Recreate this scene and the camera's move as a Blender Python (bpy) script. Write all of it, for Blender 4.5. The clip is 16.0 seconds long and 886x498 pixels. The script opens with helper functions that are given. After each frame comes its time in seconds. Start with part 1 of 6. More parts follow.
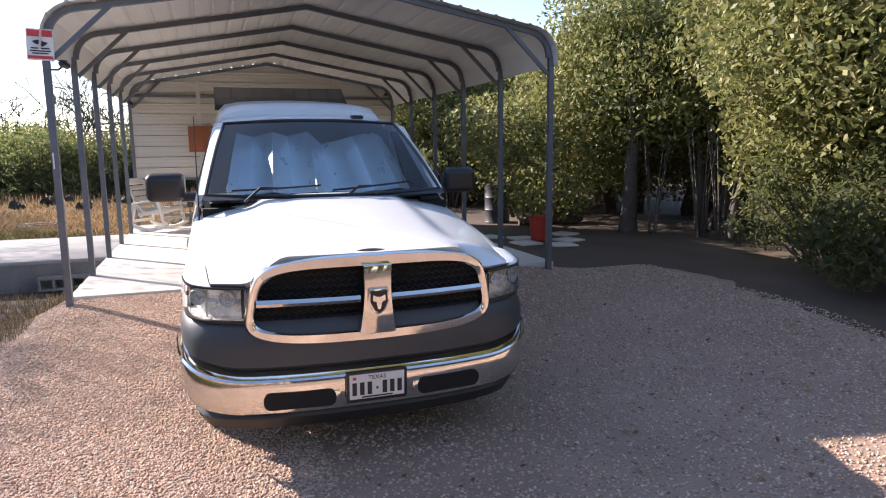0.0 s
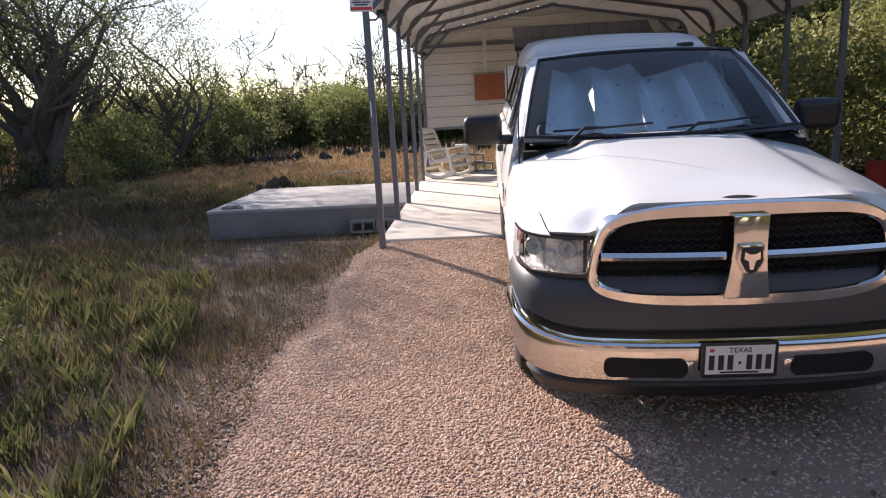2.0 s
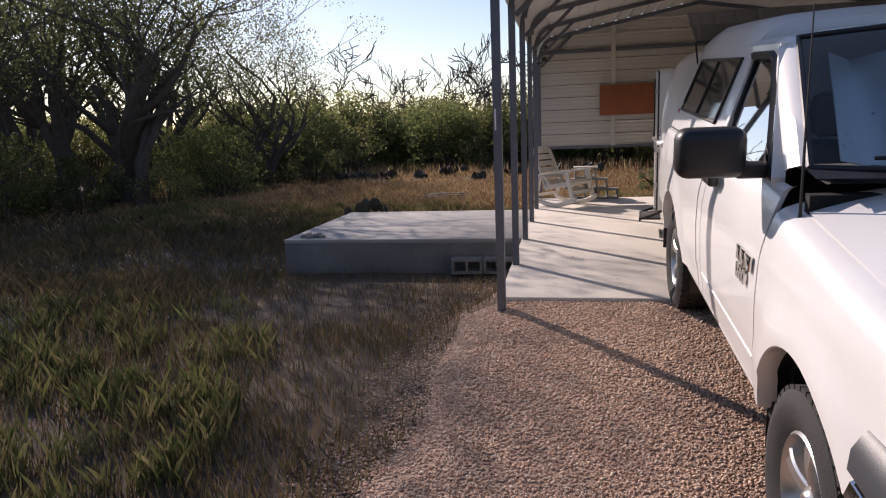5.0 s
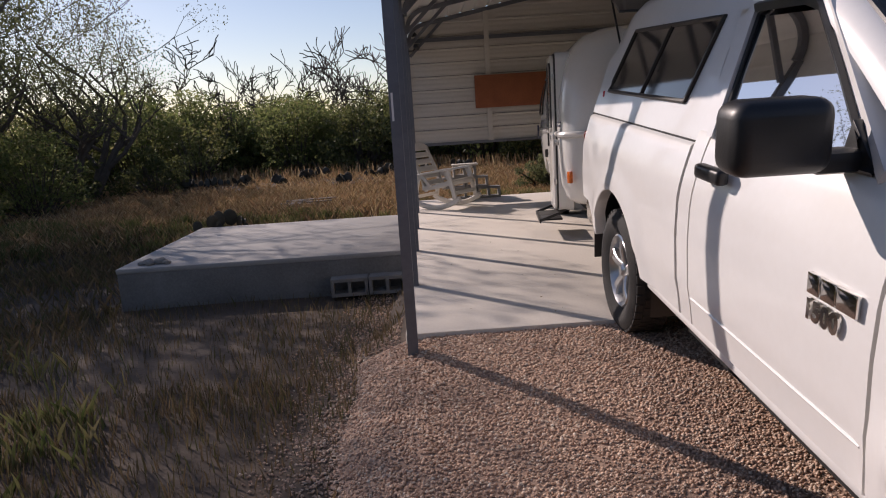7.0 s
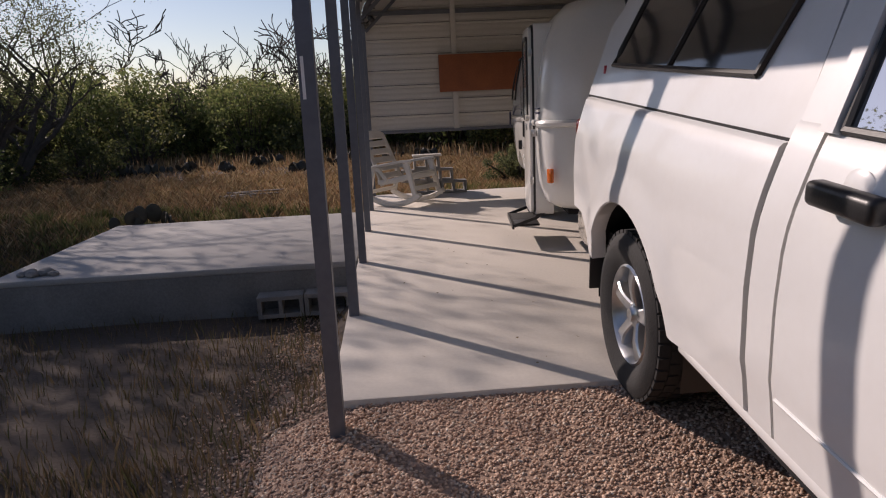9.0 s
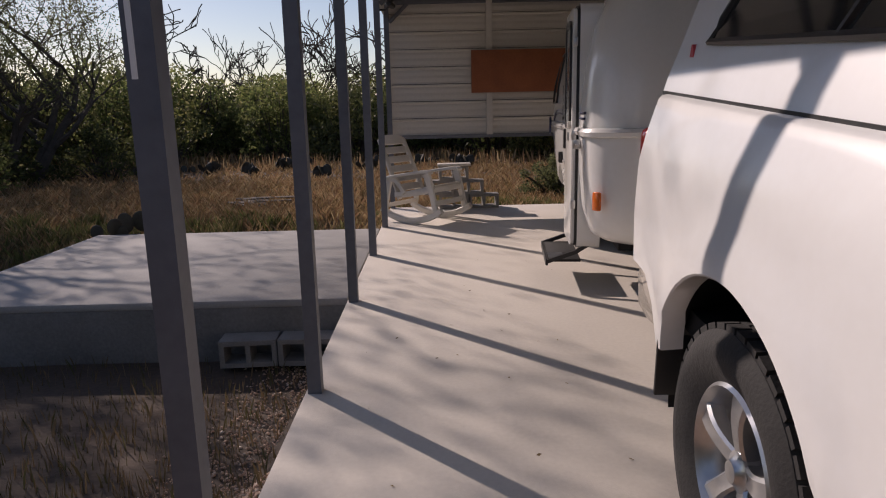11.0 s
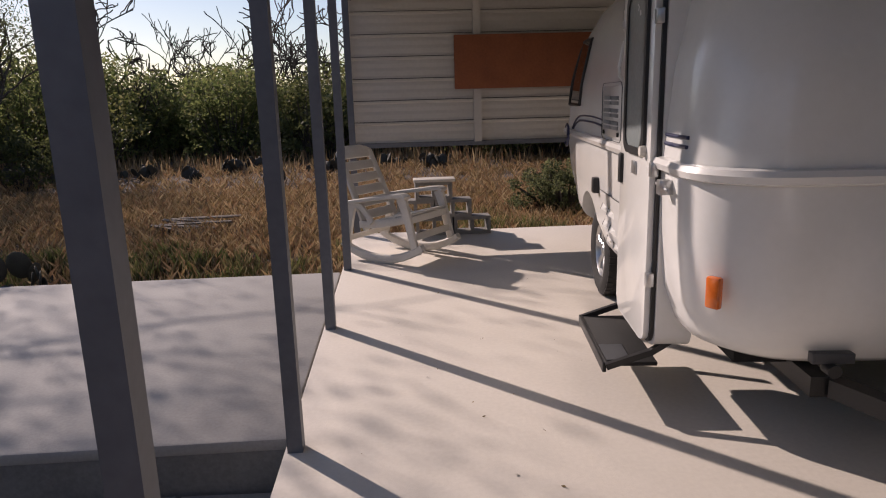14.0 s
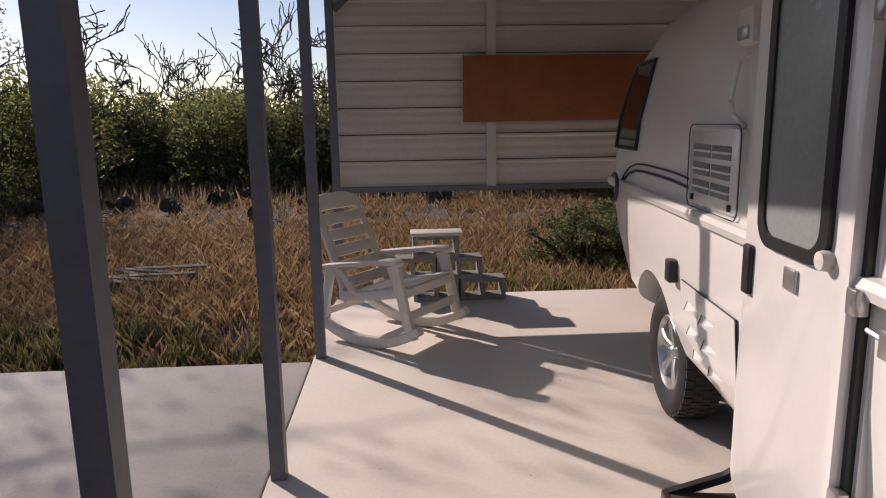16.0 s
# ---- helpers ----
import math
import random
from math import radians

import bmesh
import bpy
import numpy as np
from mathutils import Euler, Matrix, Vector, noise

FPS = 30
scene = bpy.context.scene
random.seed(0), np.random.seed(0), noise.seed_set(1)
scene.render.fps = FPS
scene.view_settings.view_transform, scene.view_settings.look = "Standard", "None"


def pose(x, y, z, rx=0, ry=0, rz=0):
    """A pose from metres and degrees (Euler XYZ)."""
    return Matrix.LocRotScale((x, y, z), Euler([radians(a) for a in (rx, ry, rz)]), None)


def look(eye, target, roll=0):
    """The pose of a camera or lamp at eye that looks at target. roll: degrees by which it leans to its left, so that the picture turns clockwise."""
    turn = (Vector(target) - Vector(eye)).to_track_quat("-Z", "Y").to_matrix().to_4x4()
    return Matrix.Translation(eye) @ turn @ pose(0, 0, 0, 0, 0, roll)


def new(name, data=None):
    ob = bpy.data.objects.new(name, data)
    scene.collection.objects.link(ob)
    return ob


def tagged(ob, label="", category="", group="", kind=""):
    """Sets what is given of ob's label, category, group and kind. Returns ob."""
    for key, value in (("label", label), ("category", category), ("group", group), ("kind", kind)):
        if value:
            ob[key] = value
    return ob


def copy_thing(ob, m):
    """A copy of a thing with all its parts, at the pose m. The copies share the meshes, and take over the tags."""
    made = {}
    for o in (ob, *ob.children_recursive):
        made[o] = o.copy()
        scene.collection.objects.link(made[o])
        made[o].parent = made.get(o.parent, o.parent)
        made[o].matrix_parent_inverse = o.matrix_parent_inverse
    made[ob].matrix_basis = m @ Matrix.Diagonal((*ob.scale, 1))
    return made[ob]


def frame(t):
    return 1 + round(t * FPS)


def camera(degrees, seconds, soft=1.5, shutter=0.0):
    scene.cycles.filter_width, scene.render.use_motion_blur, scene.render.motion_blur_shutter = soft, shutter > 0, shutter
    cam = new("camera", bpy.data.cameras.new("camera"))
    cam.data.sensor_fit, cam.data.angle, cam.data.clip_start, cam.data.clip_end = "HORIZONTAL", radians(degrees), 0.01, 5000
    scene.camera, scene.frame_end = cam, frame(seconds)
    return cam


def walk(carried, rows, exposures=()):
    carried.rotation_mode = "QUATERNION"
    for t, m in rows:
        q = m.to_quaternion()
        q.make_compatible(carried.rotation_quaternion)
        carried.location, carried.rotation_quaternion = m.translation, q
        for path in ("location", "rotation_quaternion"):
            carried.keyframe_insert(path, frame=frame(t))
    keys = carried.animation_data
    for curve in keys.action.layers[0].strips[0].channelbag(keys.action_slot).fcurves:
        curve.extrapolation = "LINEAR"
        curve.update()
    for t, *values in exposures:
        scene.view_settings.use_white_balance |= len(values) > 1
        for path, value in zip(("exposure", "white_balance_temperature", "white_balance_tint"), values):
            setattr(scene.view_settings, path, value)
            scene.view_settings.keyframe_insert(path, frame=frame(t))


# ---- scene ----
cam = camera(67.2, 16.0, soft=1.1)
PATH = [
    (0, (1.434, -3.706, 1.512), (2.085, -1.839, 1.215), -0.7),
    (0.5, (1.32, -3.651, 1.498), (1.834, -1.747, 1.166), -0.2),
    (1, (1.229, -3.598, 1.49), (1.564, -1.657, 1.143), -0.2),
    (1.5, (1.124, -3.476, 1.45), (1.174, -1.513, 1.072), -0.2),
    (2, (1.063, -3.168, 1.434), (0.952, -1.216, 1.015), -3.1),
    (2.5, (0.979, -2.86, 1.423), (0.744, -0.918, 1.005), -2.5),
    (3, (0.847, -2.532, 1.419), (0.643, -0.576, 1.054), -3.5),
    (3.5, (0.759, -2.22, 1.395), (0.504, -0.269, 1.036), -3.2),
    (4, (0.702, -1.808, 1.4), (0.364, 0.131, 1.045), -2.4),
    (4.2, (0.673, -1.684, 1.399), (0.291, 0.247, 1.043), -2.1),
    (6.3, (0.204, -0.39, 1.37), (0.025, 1.57, 1.014), -4.5),
    (6.5, (0.159, -0.282, 1.366), (0.089, 1.684, 1.005), -4.1),
    (7, (0.141, 0.004, 1.346), (0.182, 1.968, 0.968), -3.7),
    (7.5, (0.218, 0.301, 1.364), (0.288, 2.27, 1.02), -1.7),
    (8, (0.267, 0.606, 1.317), (0.409, 2.567, 0.949), -1.7),
    (8.2, (0.237, 0.727, 1.338), (0.413, 2.683, 0.96), -2.1),
    (10.3, (0.509, 2.081, 1.262), (0.534, 4.026, 0.796), -3.0),
    (10.5, (0.533, 2.183, 1.277), (0.572, 4.132, 0.831), -1.9),
    (11, (0.59, 2.517, 1.283), (0.607, 4.476, 0.878), -1.3),
    (11.5, (0.586, 2.917, 1.282), (0.656, 4.87, 0.861), -0.4),
    (12, (0.499, 3.172, 1.277), (0.573, 5.115, 0.807), -1.6),
    (12.5, (0.48, 3.515, 1.328), (0.517, 5.459, 0.858), -3.0),
    (13, (0.469, 3.823, 1.364), (0.532, 5.779, 0.952), -2.9),
    (13.5, (0.405, 4.078, 1.412), (0.611, 6.023, 0.997), -3.5),
    (14, (0.479, 4.416, 1.418), (0.6, 6.364, 0.978), -1.6),
    (14.5, (0.509, 4.692, 1.438), (0.488, 6.628, 0.935), -1.8),
    (15, (0.514, 5.035, 1.459), (0.551, 6.983, 1.007), -2.4),
    (15.5, (0.546, 5.436, 1.468), (0.659, 7.387, 1.044), -2.2),
    (16, (0.569, 5.82, 1.495), (0.683, 7.783, 1.127), -0.9),
]
EXPOSURE = [(0.0, 1.2, 6350, 20), (1.0, 1.08, 6450, 21), (2.0, 0.75, 6600, 22), (3.5, 0.36, 6600, 24), (7.0, -0.36, 6600, 25), (11.0, -0.58, 6700, 26), (13.0, -0.36, 6700, 26), (16.0, -0.33, 6700, 26)]
walk(cam, [(t, look(e, g, r)) for t, e, g, r in PATH], EXPOSURE)

# ---------------------------------------------------------------- light
SUN_TO = Vector((-0.686, 0.728, 0.0)).normalized() * math.cos(radians(28)) + Vector((0, 0, math.sin(radians(28))))
world = bpy.data.worlds.new("world")
scene.world = world
world.use_nodes = True
wn = world.node_tree
sky = wn.nodes.new("ShaderNodeTexSky")
sky.sky_type = "NISHITA"
sky.sun_disc = False
sky.sun_elevation = radians(28)
sky.sun_rotation = math.atan2(SUN_TO.x, SUN_TO.y)
sky.dust_density = 0.25
sky.air_density = 1.0
bg = wn.nodes["Background"]
bg.inputs["Strength"].default_value = 0.125
wn.links.new(sky.outputs["Color"], bg.inputs["Color"])
sun_data = bpy.data.lights.new("sun", "SUN")
sun_data.energy = 5.6
sun_data.angle = radians(0.55)
sun_data.color = (1.0, 0.92, 0.80)
sun = new("sun", sun_data)
sun.matrix_world = look(SUN_TO * 60, (0, 0, 0))
scene.view_settings.exposure = 0.0


# ---------------------------------------------------------------- materials
def mat(name, col, rough=0.6, metal=0.0, col2=None, scale=3.0, fine=60.0, amount=0.25, bump=0.0, spec=0.5, coat=0.0,
        per_object=0.0, bump_scale=None, rough_var=0.08):
    """A procedural surface: base colour varied at two scales, with roughness variation and fine relief."""
    m = bpy.data.materials.new(name)
    m.use_nodes = True
    nt = m.node_tree
    b = nt.nodes["Principled BSDF"]
    b.inputs["Metallic"].default_value = metal
    b.inputs["Specular IOR Level"].default_value = spec
    b.inputs["Coat Weight"].default_value = coat
    b.inputs["Coat Roughness"].default_value = 0.06
    tc = nt.nodes.new("ShaderNodeTexCoord")
    n1 = nt.nodes.new("ShaderNodeTexNoise")
    n1.inputs["Scale"].default_value = scale
    n1.inputs["Detail"].default_value = 5
    n2 = nt.nodes.new("ShaderNodeTexNoise")
    n2.inputs["Scale"].default_value = fine
    n2.inputs["Detail"].default_value = 3
    for n in (n1, n2):
        nt.links.new(tc.outputs["Object"], n.inputs["Vector"])
    avg = nt.nodes.new("ShaderNodeMath")
    avg.operation = "MULTIPLY_ADD"
    nt.links.new(n2.outputs["Fac"], avg.inputs[0])
    avg.inputs[1].default_value = 0.4
    half = nt.nodes.new("ShaderNodeMath")
    half.operation = "MULTIPLY"
    half.inputs[1].default_value = 0.6
    nt.links.new(n1.outputs["Fac"], half.inputs[0])
    nt.links.new(half.outputs[0], avg.inputs[2])
    fac = avg.outputs[0]
    if per_object:
        oi = nt.nodes.new("ShaderNodeObjectInfo")
        ad = nt.nodes.new("ShaderNodeMath")
        ad.operation = "MULTIPLY_ADD"
        nt.links.new(oi.outputs["Random"], ad.inputs[0])
        ad.inputs[1].default_value = per_object
        nt.links.new(fac, ad.inputs[2])
        fac = ad.outputs[0]
    ramp = nt.nodes.new("ShaderNodeValToRGB")
    c2 = col2 or tuple(c * (1 - amount) for c in col)
    ramp.color_ramp.elements[0].position = 0.3
    ramp.color_ramp.elements[1].position = 0.7
    ramp.color_ramp.elements[0].color = (*c2, 1)
    ramp.color_ramp.elements[1].color = (*col, 1)
    nt.links.new(fac, ramp.inputs["Fac"])
    nt.links.new(ramp.outputs["Color"], b.inputs["Base Color"])
    mr = nt.nodes.new("ShaderNodeMapRange")
    mr.inputs["To Min"].default_value = max(0.0, rough - rough_var)
    mr.inputs["To Max"].default_value = min(1.0, rough + rough_var)
    nt.links.new(n1.outputs["Fac"], mr.inputs["Value"])
    nt.links.new(mr.outputs["Result"], b.inputs["Roughness"])
    if bump:
        bp = nt.nodes.new("ShaderNodeBump")
        bp.inputs["Strength"].default_value = bump
        bp.inputs["Distance"].default_value = 0.01
        src = n2
        if bump_scale:
            src = nt.nodes.new("ShaderNodeTexNoise")
            src.inputs["Scale"].default_value = bump_scale
            src.inputs["Detail"].default_value = 4
            nt.links.new(tc.outputs["Object"], src.inputs["Vector"])
        nt.links.new(src.outputs["Fac"], bp.inputs["Height"])
        nt.links.new(bp.outputs["Normal"], b.inputs["Normal"])
    return m


def island_mat(name, cols, rough=0.8, translucent=0.0, spec=0.3):
    """Leaves, blades and stones: the colour goes from piece to piece."""
    m = bpy.data.materials.new(name)
    m.use_nodes = True
    nt = m.node_tree
    b = nt.nodes["Principled BSDF"]
    b.inputs["Roughness"].default_value = rough
    b.inputs["Specular IOR Level"].default_value = spec
    g = nt.nodes.new("ShaderNodeNewGeometry")
    ramp = nt.nodes.new("ShaderNodeValToRGB")
    el = ramp.color_ramp.elements
    while len(el) < len(cols):
        el.new(0.5)
    for i, c in enumerate(cols):
        el[i].position = i / (len(cols) - 1)
        el[i].color = (*c, 1)
    nt.links.new(g.outputs["Random Per Island"], ramp.inputs["Fac"])
    nt.links.new(ramp.outputs["Color"], b.inputs["Base Color"])
    if translucent:
        tr = nt.nodes.new("ShaderNodeBsdfTranslucent")
        nt.links.new(ramp.outputs["Color"], tr.inputs["Color"])
        mix = nt.nodes.new("ShaderNodeMixShader")
        mix.inputs[0].default_value = translucent
        nt.links.new(b.outputs[0], mix.inputs[1])
        nt.links.new(tr.outputs[0], mix.inputs[2])
        nt.links.new(mix.outputs[0], nt.nodes["Material Output"].inputs["Surface"])
    return m


def glass_mat(name, tint=(0.75, 0.8, 0.8), alpha=0.35, rough=0.02):
    """Thin pane: part clear, part reflecting."""
    m = bpy.data.materials.new(name)
    m.use_nodes = True
    nt = m.node_tree
    nt.nodes.remove(nt.nodes["Principled BSDF"])
    tr = nt.nodes.new("ShaderNodeBsdfTransparent")
    tr.inputs["Color"].default_value = (*tint, 1)
    gl = nt.nodes.new("ShaderNodeBsdfGlossy")
    gl.inputs["Roughness"].default_value = rough
    fr = nt.nodes.new("ShaderNodeFresnel")
    fr.inputs["IOR"].default_value = 1.5
    mix = nt.nodes.new("ShaderNodeMixShader")
    nt.links.new(fr.outputs[0], mix.inputs[0])
    nt.links.new(tr.outputs[0], mix.inputs[1])
    nt.links.new(gl.outputs[0], mix.inputs[2])
    nt.links.new(mix.outputs[0], nt.nodes["Material Output"].inputs["Surface"])
    return m


M_ground = mat("dry_soil", (0.125, 0.086, 0.060), 0.95, col2=(0.060, 0.043, 0.031), scale=0.9, fine=25, bump=0.6, bump_scale=30)
M_gravelbed = mat("gravel_bed", (0.41, 0.28, 0.205), 0.95, col2=(0.28, 0.185, 0.135), scale=1.2, fine=90, bump=0.8, bump_scale=70)
M_pebble = island_mat("pink_gravel", [(0.28, 0.175, 0.125), (0.54, 0.36, 0.26), (0.67, 0.48, 0.355), (0.46, 0.305, 0.22), (0.74, 0.62, 0.50)], 0.85)
M_concrete = mat("concrete", (0.67, 0.615, 0.54), 0.8, col2=(0.56, 0.51, 0.445), scale=1.3, fine=45, bump=0.12, bump_scale=140)
M_concrete_grey = mat("grey_concrete", (0.43, 0.415, 0.39), 0.85, col2=(0.31, 0.295, 0.28), scale=1.6, fine=60, bump=0.2, bump_scale=120)
# pad sides: darker copy of the grey concrete, with their shade in the colour
M_padside = mat("shaded_concrete_side", (0.25, 0.24, 0.225), 0.9, col2=(0.14, 0.13, 0.12), scale=2.2, fine=50, bump=0.3, bump_scale=90)
M_block = mat("cinder_block", (0.33, 0.315, 0.29), 0.95, col2=(0.21, 0.195, 0.18), scale=6, fine=120, bump=0.7, bump_scale=160)
M_galv = mat("galvanised_tube", (0.155, 0.165, 0.19), 0.5, metal=0.3, col2=(0.11, 0.118, 0.138), scale=5, fine=30, bump=0.05)
M_sheet = mat("painted_sheet", (0.60, 0.57, 0.52), 0.5, col2=(0.51, 0.48, 0.435), scale=1.5, fine=30, bump=0.04)
M_sheet_roof = mat("roof_sheet", (0.72, 0.71, 0.69), 0.42, col2=(0.62, 0.61, 0.59), scale=1.2, fine=20, bump=0.03)
M_rust = mat("rusty_board", (0.36, 0.12, 0.05), 0.85, col2=(0.22, 0.07, 0.03), scale=4, fine=40, bump=0.2)
M_bark = mat("bark", (0.13, 0.105, 0.085), 0.95, col2=(0.06, 0.048, 0.04), scale=9, fine=60, bump=0.9, bump_scale=45)
M_paint = mat("white_car_paint", (0.81, 0.81, 0.80), 0.34, col2=(0.77, 0.765, 0.75), scale=2, fine=30, coat=0.6, rough_var=0.05)
M_chrome = mat("chrome", (0.78, 0.77, 0.75), 0.10, metal=1.0, col2=(0.66, 0.63, 0.58), scale=7, fine=60, rough_var=0.06)
M_greyplastic = mat("grey_bumper_plastic", (0.055, 0.06, 0.068), 0.45, col2=(0.042, 0.045, 0.052), scale=6, fine=150, bump=0.05)
M_black = mat("black_plastic", (0.022, 0.022, 0.024), 0.4, col2=(0.014, 0.014, 0.015), scale=8, fine=150, bump=0.05)
M_rubber = mat("tyre_rubber", (0.035, 0.034, 0.033), 0.85, col2=(0.022, 0.021, 0.021), scale=9, fine=90, bump=0.2)
M_alloy = mat("alloy", (0.62, 0.62, 0.62), 0.3, metal=0.85, col2=(0.5, 0.5, 0.5), scale=9, fine=60)
M_glass = glass_mat("glass")
M_glassdark = mat("tinted_glass", (0.018, 0.02, 0.022), 0.05, col2=(0.012, 0.013, 0.014), scale=3, coat=0.6, rough_var=0.02)
M_gel = mat("white_gelcoat", (0.84, 0.83, 0.805), 0.25, col2=(0.79, 0.78, 0.75), scale=1.4, fine=30, coat=0.5, rough_var=0.06)
M_offwhite = mat("aged_white_plastic", (0.70, 0.665, 0.61), 0.55, col2=(0.60, 0.56, 0.50), scale=5, fine=60, bump=0.05)
M_orange = mat("amber_lens", (0.85, 0.20, 0.03), 0.2, col2=(0.7, 0.14, 0.02), scale=20, coat=0.6)
M_red = mat("red_lens", (0.30, 0.012, 0.016), 0.15, col2=(0.18, 0.008, 0.01), scale=14, coat=0.8)
M_signwhite = mat("sign_white", (0.75, 0.75, 0.74), 0.5, scale=9, amount=0.08)
M_signred = mat("sign_red", (0.62, 0.05, 0.06), 0.5, scale=9, amount=0.15)
M_ink = mat("dark_ink", (0.025, 0.027, 0.035), 0.5, scale=9, amount=0.2)
M_cactus = mat("cactus_skin", (0.075, 0.075, 0.05), 0.75, col2=(0.05, 0.04, 0.035), scale=9, fine=60, bump=0.2)
M_blueline = mat("navy_stripe", (0.022, 0.03, 0.09), 0.35, scale=9, amount=0.2)


# ---------------------------------------------------------------- mesh helpers
def link(name, bm, material, parent=None, smooth=True):
    me = bpy.data.meshes.new(name)
    bmesh.ops.recalc_face_normals(bm, faces=bm.faces[:])
    bm.to_mesh(me)
    bm.free()
    me.materials.append(material)
    if smooth:
        me.shade_smooth()
        me.set_sharp_from_angle(angle=radians(38))
    ob = new(name, me)
    if parent is not None:
        ob.parent = parent
    return ob


def part(name, bm, material, parent, label="", smooth=True):
    ob = link(name, bm, material, parent, smooth)
    if label:
        tagged(ob, label)
    return ob


def thing(name, label, category, m=None, group="", kind=""):
    ob = new(name)
    ob.empty_display_size = 0.1
    if m is not None:
        ob.matrix_world = m
    return tagged(ob, label, category, group, kind)


def raw(name, verts, faces, material, parent=None, smooth=False):
    me = bpy.data.meshes.new(name)
    me.from_pydata(verts, [], faces)
    me.materials.append(material)
    if smooth:
        me.shade_smooth()
        me.set_sharp_from_angle(angle=radians(38))
    ob = new(name, me)
    if parent is not None:
        ob.parent = parent
    return ob


def tris_object(name, co, per, material, parent=None):
    """Many separate faces of `per` corners each, from a numpy array of corners."""
    n = len(co) // per
    me = bpy.data.meshes.new(name)
    me.vertices.add(len(co))
    me.vertices.foreach_set("co", np.asarray(co, dtype=np.float32).ravel())
    me.loops.add(len(co))
    me.loops.foreach_set("vertex_index", np.arange(len(co), dtype=np.int32))
    me.polygons.add(n)
    me.polygons.foreach_set("loop_start", np.arange(0, len(co), per, dtype=np.int32))
    me.update(calc_edges=True)
    me.materials.append(material)
    ob = new(name, me)
    if parent is not None:
        ob.parent = parent
    return ob


def add_box(bm, lo, hi, bevel=0.0, m=None, seg=2):
    r = bmesh.ops.create_cube(bm, size=1.0)
    vs = r["verts"]
    for v in vs:
        v.co = Vector([(lo[i] + hi[i]) / 2 + v.co[i] * (hi[i] - lo[i]) for i in range(3)])
    if bevel:
        es = list({e for v in vs for e in v.link_edges})
        r = bmesh.ops.bevel(bm, geom=es, offset=bevel, segments=seg, affect="EDGES", profile=0.5)
        vs = list({v for f in r["faces"] for v in f.verts} | {v for v in vs if v.is_valid})
    if m is not None:
        bmesh.ops.transform(bm, matrix=m, verts=vs)
    return vs


def box(lo, hi, bevel=0.0, m=None, seg=2):
    bm = bmesh.new()
    add_box(bm, lo, hi, bevel, m, seg)
    return bm


def add_tube(bm, pts, radii, sides=8, square=False, caps=True):
    """A tapered tube along points; square gives a four-sided section of that half width."""
    pts = [Vector(p) for p in pts]
    if not hasattr(radii, "__len__"):
        radii = [radii] * len(pts)
    rings = []
    ref = None
    n = 4 if square else sides
    for i, p in enumerate(pts):
        d = (pts[min(i + 1, len(pts) - 1)] - pts[max(i - 1, 0)]).normalized()
        if ref is None:
            ref = Vector((0, 0, 1)) if abs(d.z) < 0.9 else Vector((0, 1, 0))
        a = d.cross(ref).normalized()
        b = d.cross(a).normalized()
        ring = []
        for k in range(n):
            an = 2 * math.pi * k / n + (math.pi / 4 if square else 0)
            rr = radii[i] * (math.sqrt(2) if square else 1)
            ring.append(bm.verts.new(p + a * math.cos(an) * rr + b * math.sin(an) * rr))
        rings.append(ring)
    for r0, r1 in zip(rings, rings[1:]):
        for k in range(n):
            bm.faces.new((r0[k], r0[(k + 1) % n], r1[(k + 1) % n], r1[k]))
    if caps:
        bm.faces.new(rings[0][::-1])
        bm.faces.new(rings[-1])


def tube(pts, radii, sides=8, square=False):
    bm = bmesh.new()
    add_tube(bm, pts, radii, sides, square)
    return bm


def add_grid(bm, rows, close_u=False):
    """Quads over rows of points."""
    vs = [[bm.verts.new(p) for p in row] for row in rows]
    for r0, r1 in zip(vs, vs[1:]):
        n = len(r0)
        for k in range(n if close_u else n - 1):
            q = [r0[k], r0[(k + 1) % n], r1[(k + 1) % n], r1[k]]
            bm.faces.new(q)
    return vs


def grid(rows, close_u=False, thick=0.0):
    bm = bmesh.new()
    add_grid(bm, rows, close_u)
    bmesh.ops.remove_doubles(bm, verts=bm.verts[:], dist=1e-5)
    if thick:
        bmesh.ops.recalc_face_normals(bm, faces=bm.faces[:])
        bmesh.ops.solidify(bm, geom=bm.faces[:], thickness=thick)
    return bm


def lathe(profile, axis="x", n=32, close=False):
    """Turns (radius, offset) round an axis through the origin."""
    rows = []
    for r, o in profile + ([profile[0]] if close else []):
        row = []
        for k in range(n):
            a = 2 * math.pi * k / n
            c, s = r * math.cos(a), r * math.sin(a)
            row.append({"x": (o, c, s), "y": (c, o, s), "z": (c, s, o)}[axis])
        rows.append(row)
    return grid(rows, close_u=True)


def prism(poly, axis, lo, hi, bevel=0.0):
    """A polygon given in the two other axes, drawn out along one axis."""
    bm = bmesh.new()

    def P(u, v, w):
        return {"x": (w, u, v), "y": (u, w, v), "z": (u, v, w)}[axis]

    a = [bm.verts.new(P(u, v, lo)) for u, v in poly]
    b = [bm.verts.new(P(u, v, hi)) for u, v in poly]
    bm.faces.new(a[::-1])
    bm.faces.new(b)
    n = len(poly)
    for k in range(n):
        bm.faces.new((a[k], a[(k + 1) % n], b[(k + 1) % n], b[k]))
    if bevel:
        bmesh.ops.bevel(bm, geom=bm.edges[:], offset=bevel, segments=2, affect="EDGES", profile=0.5)
    return bm


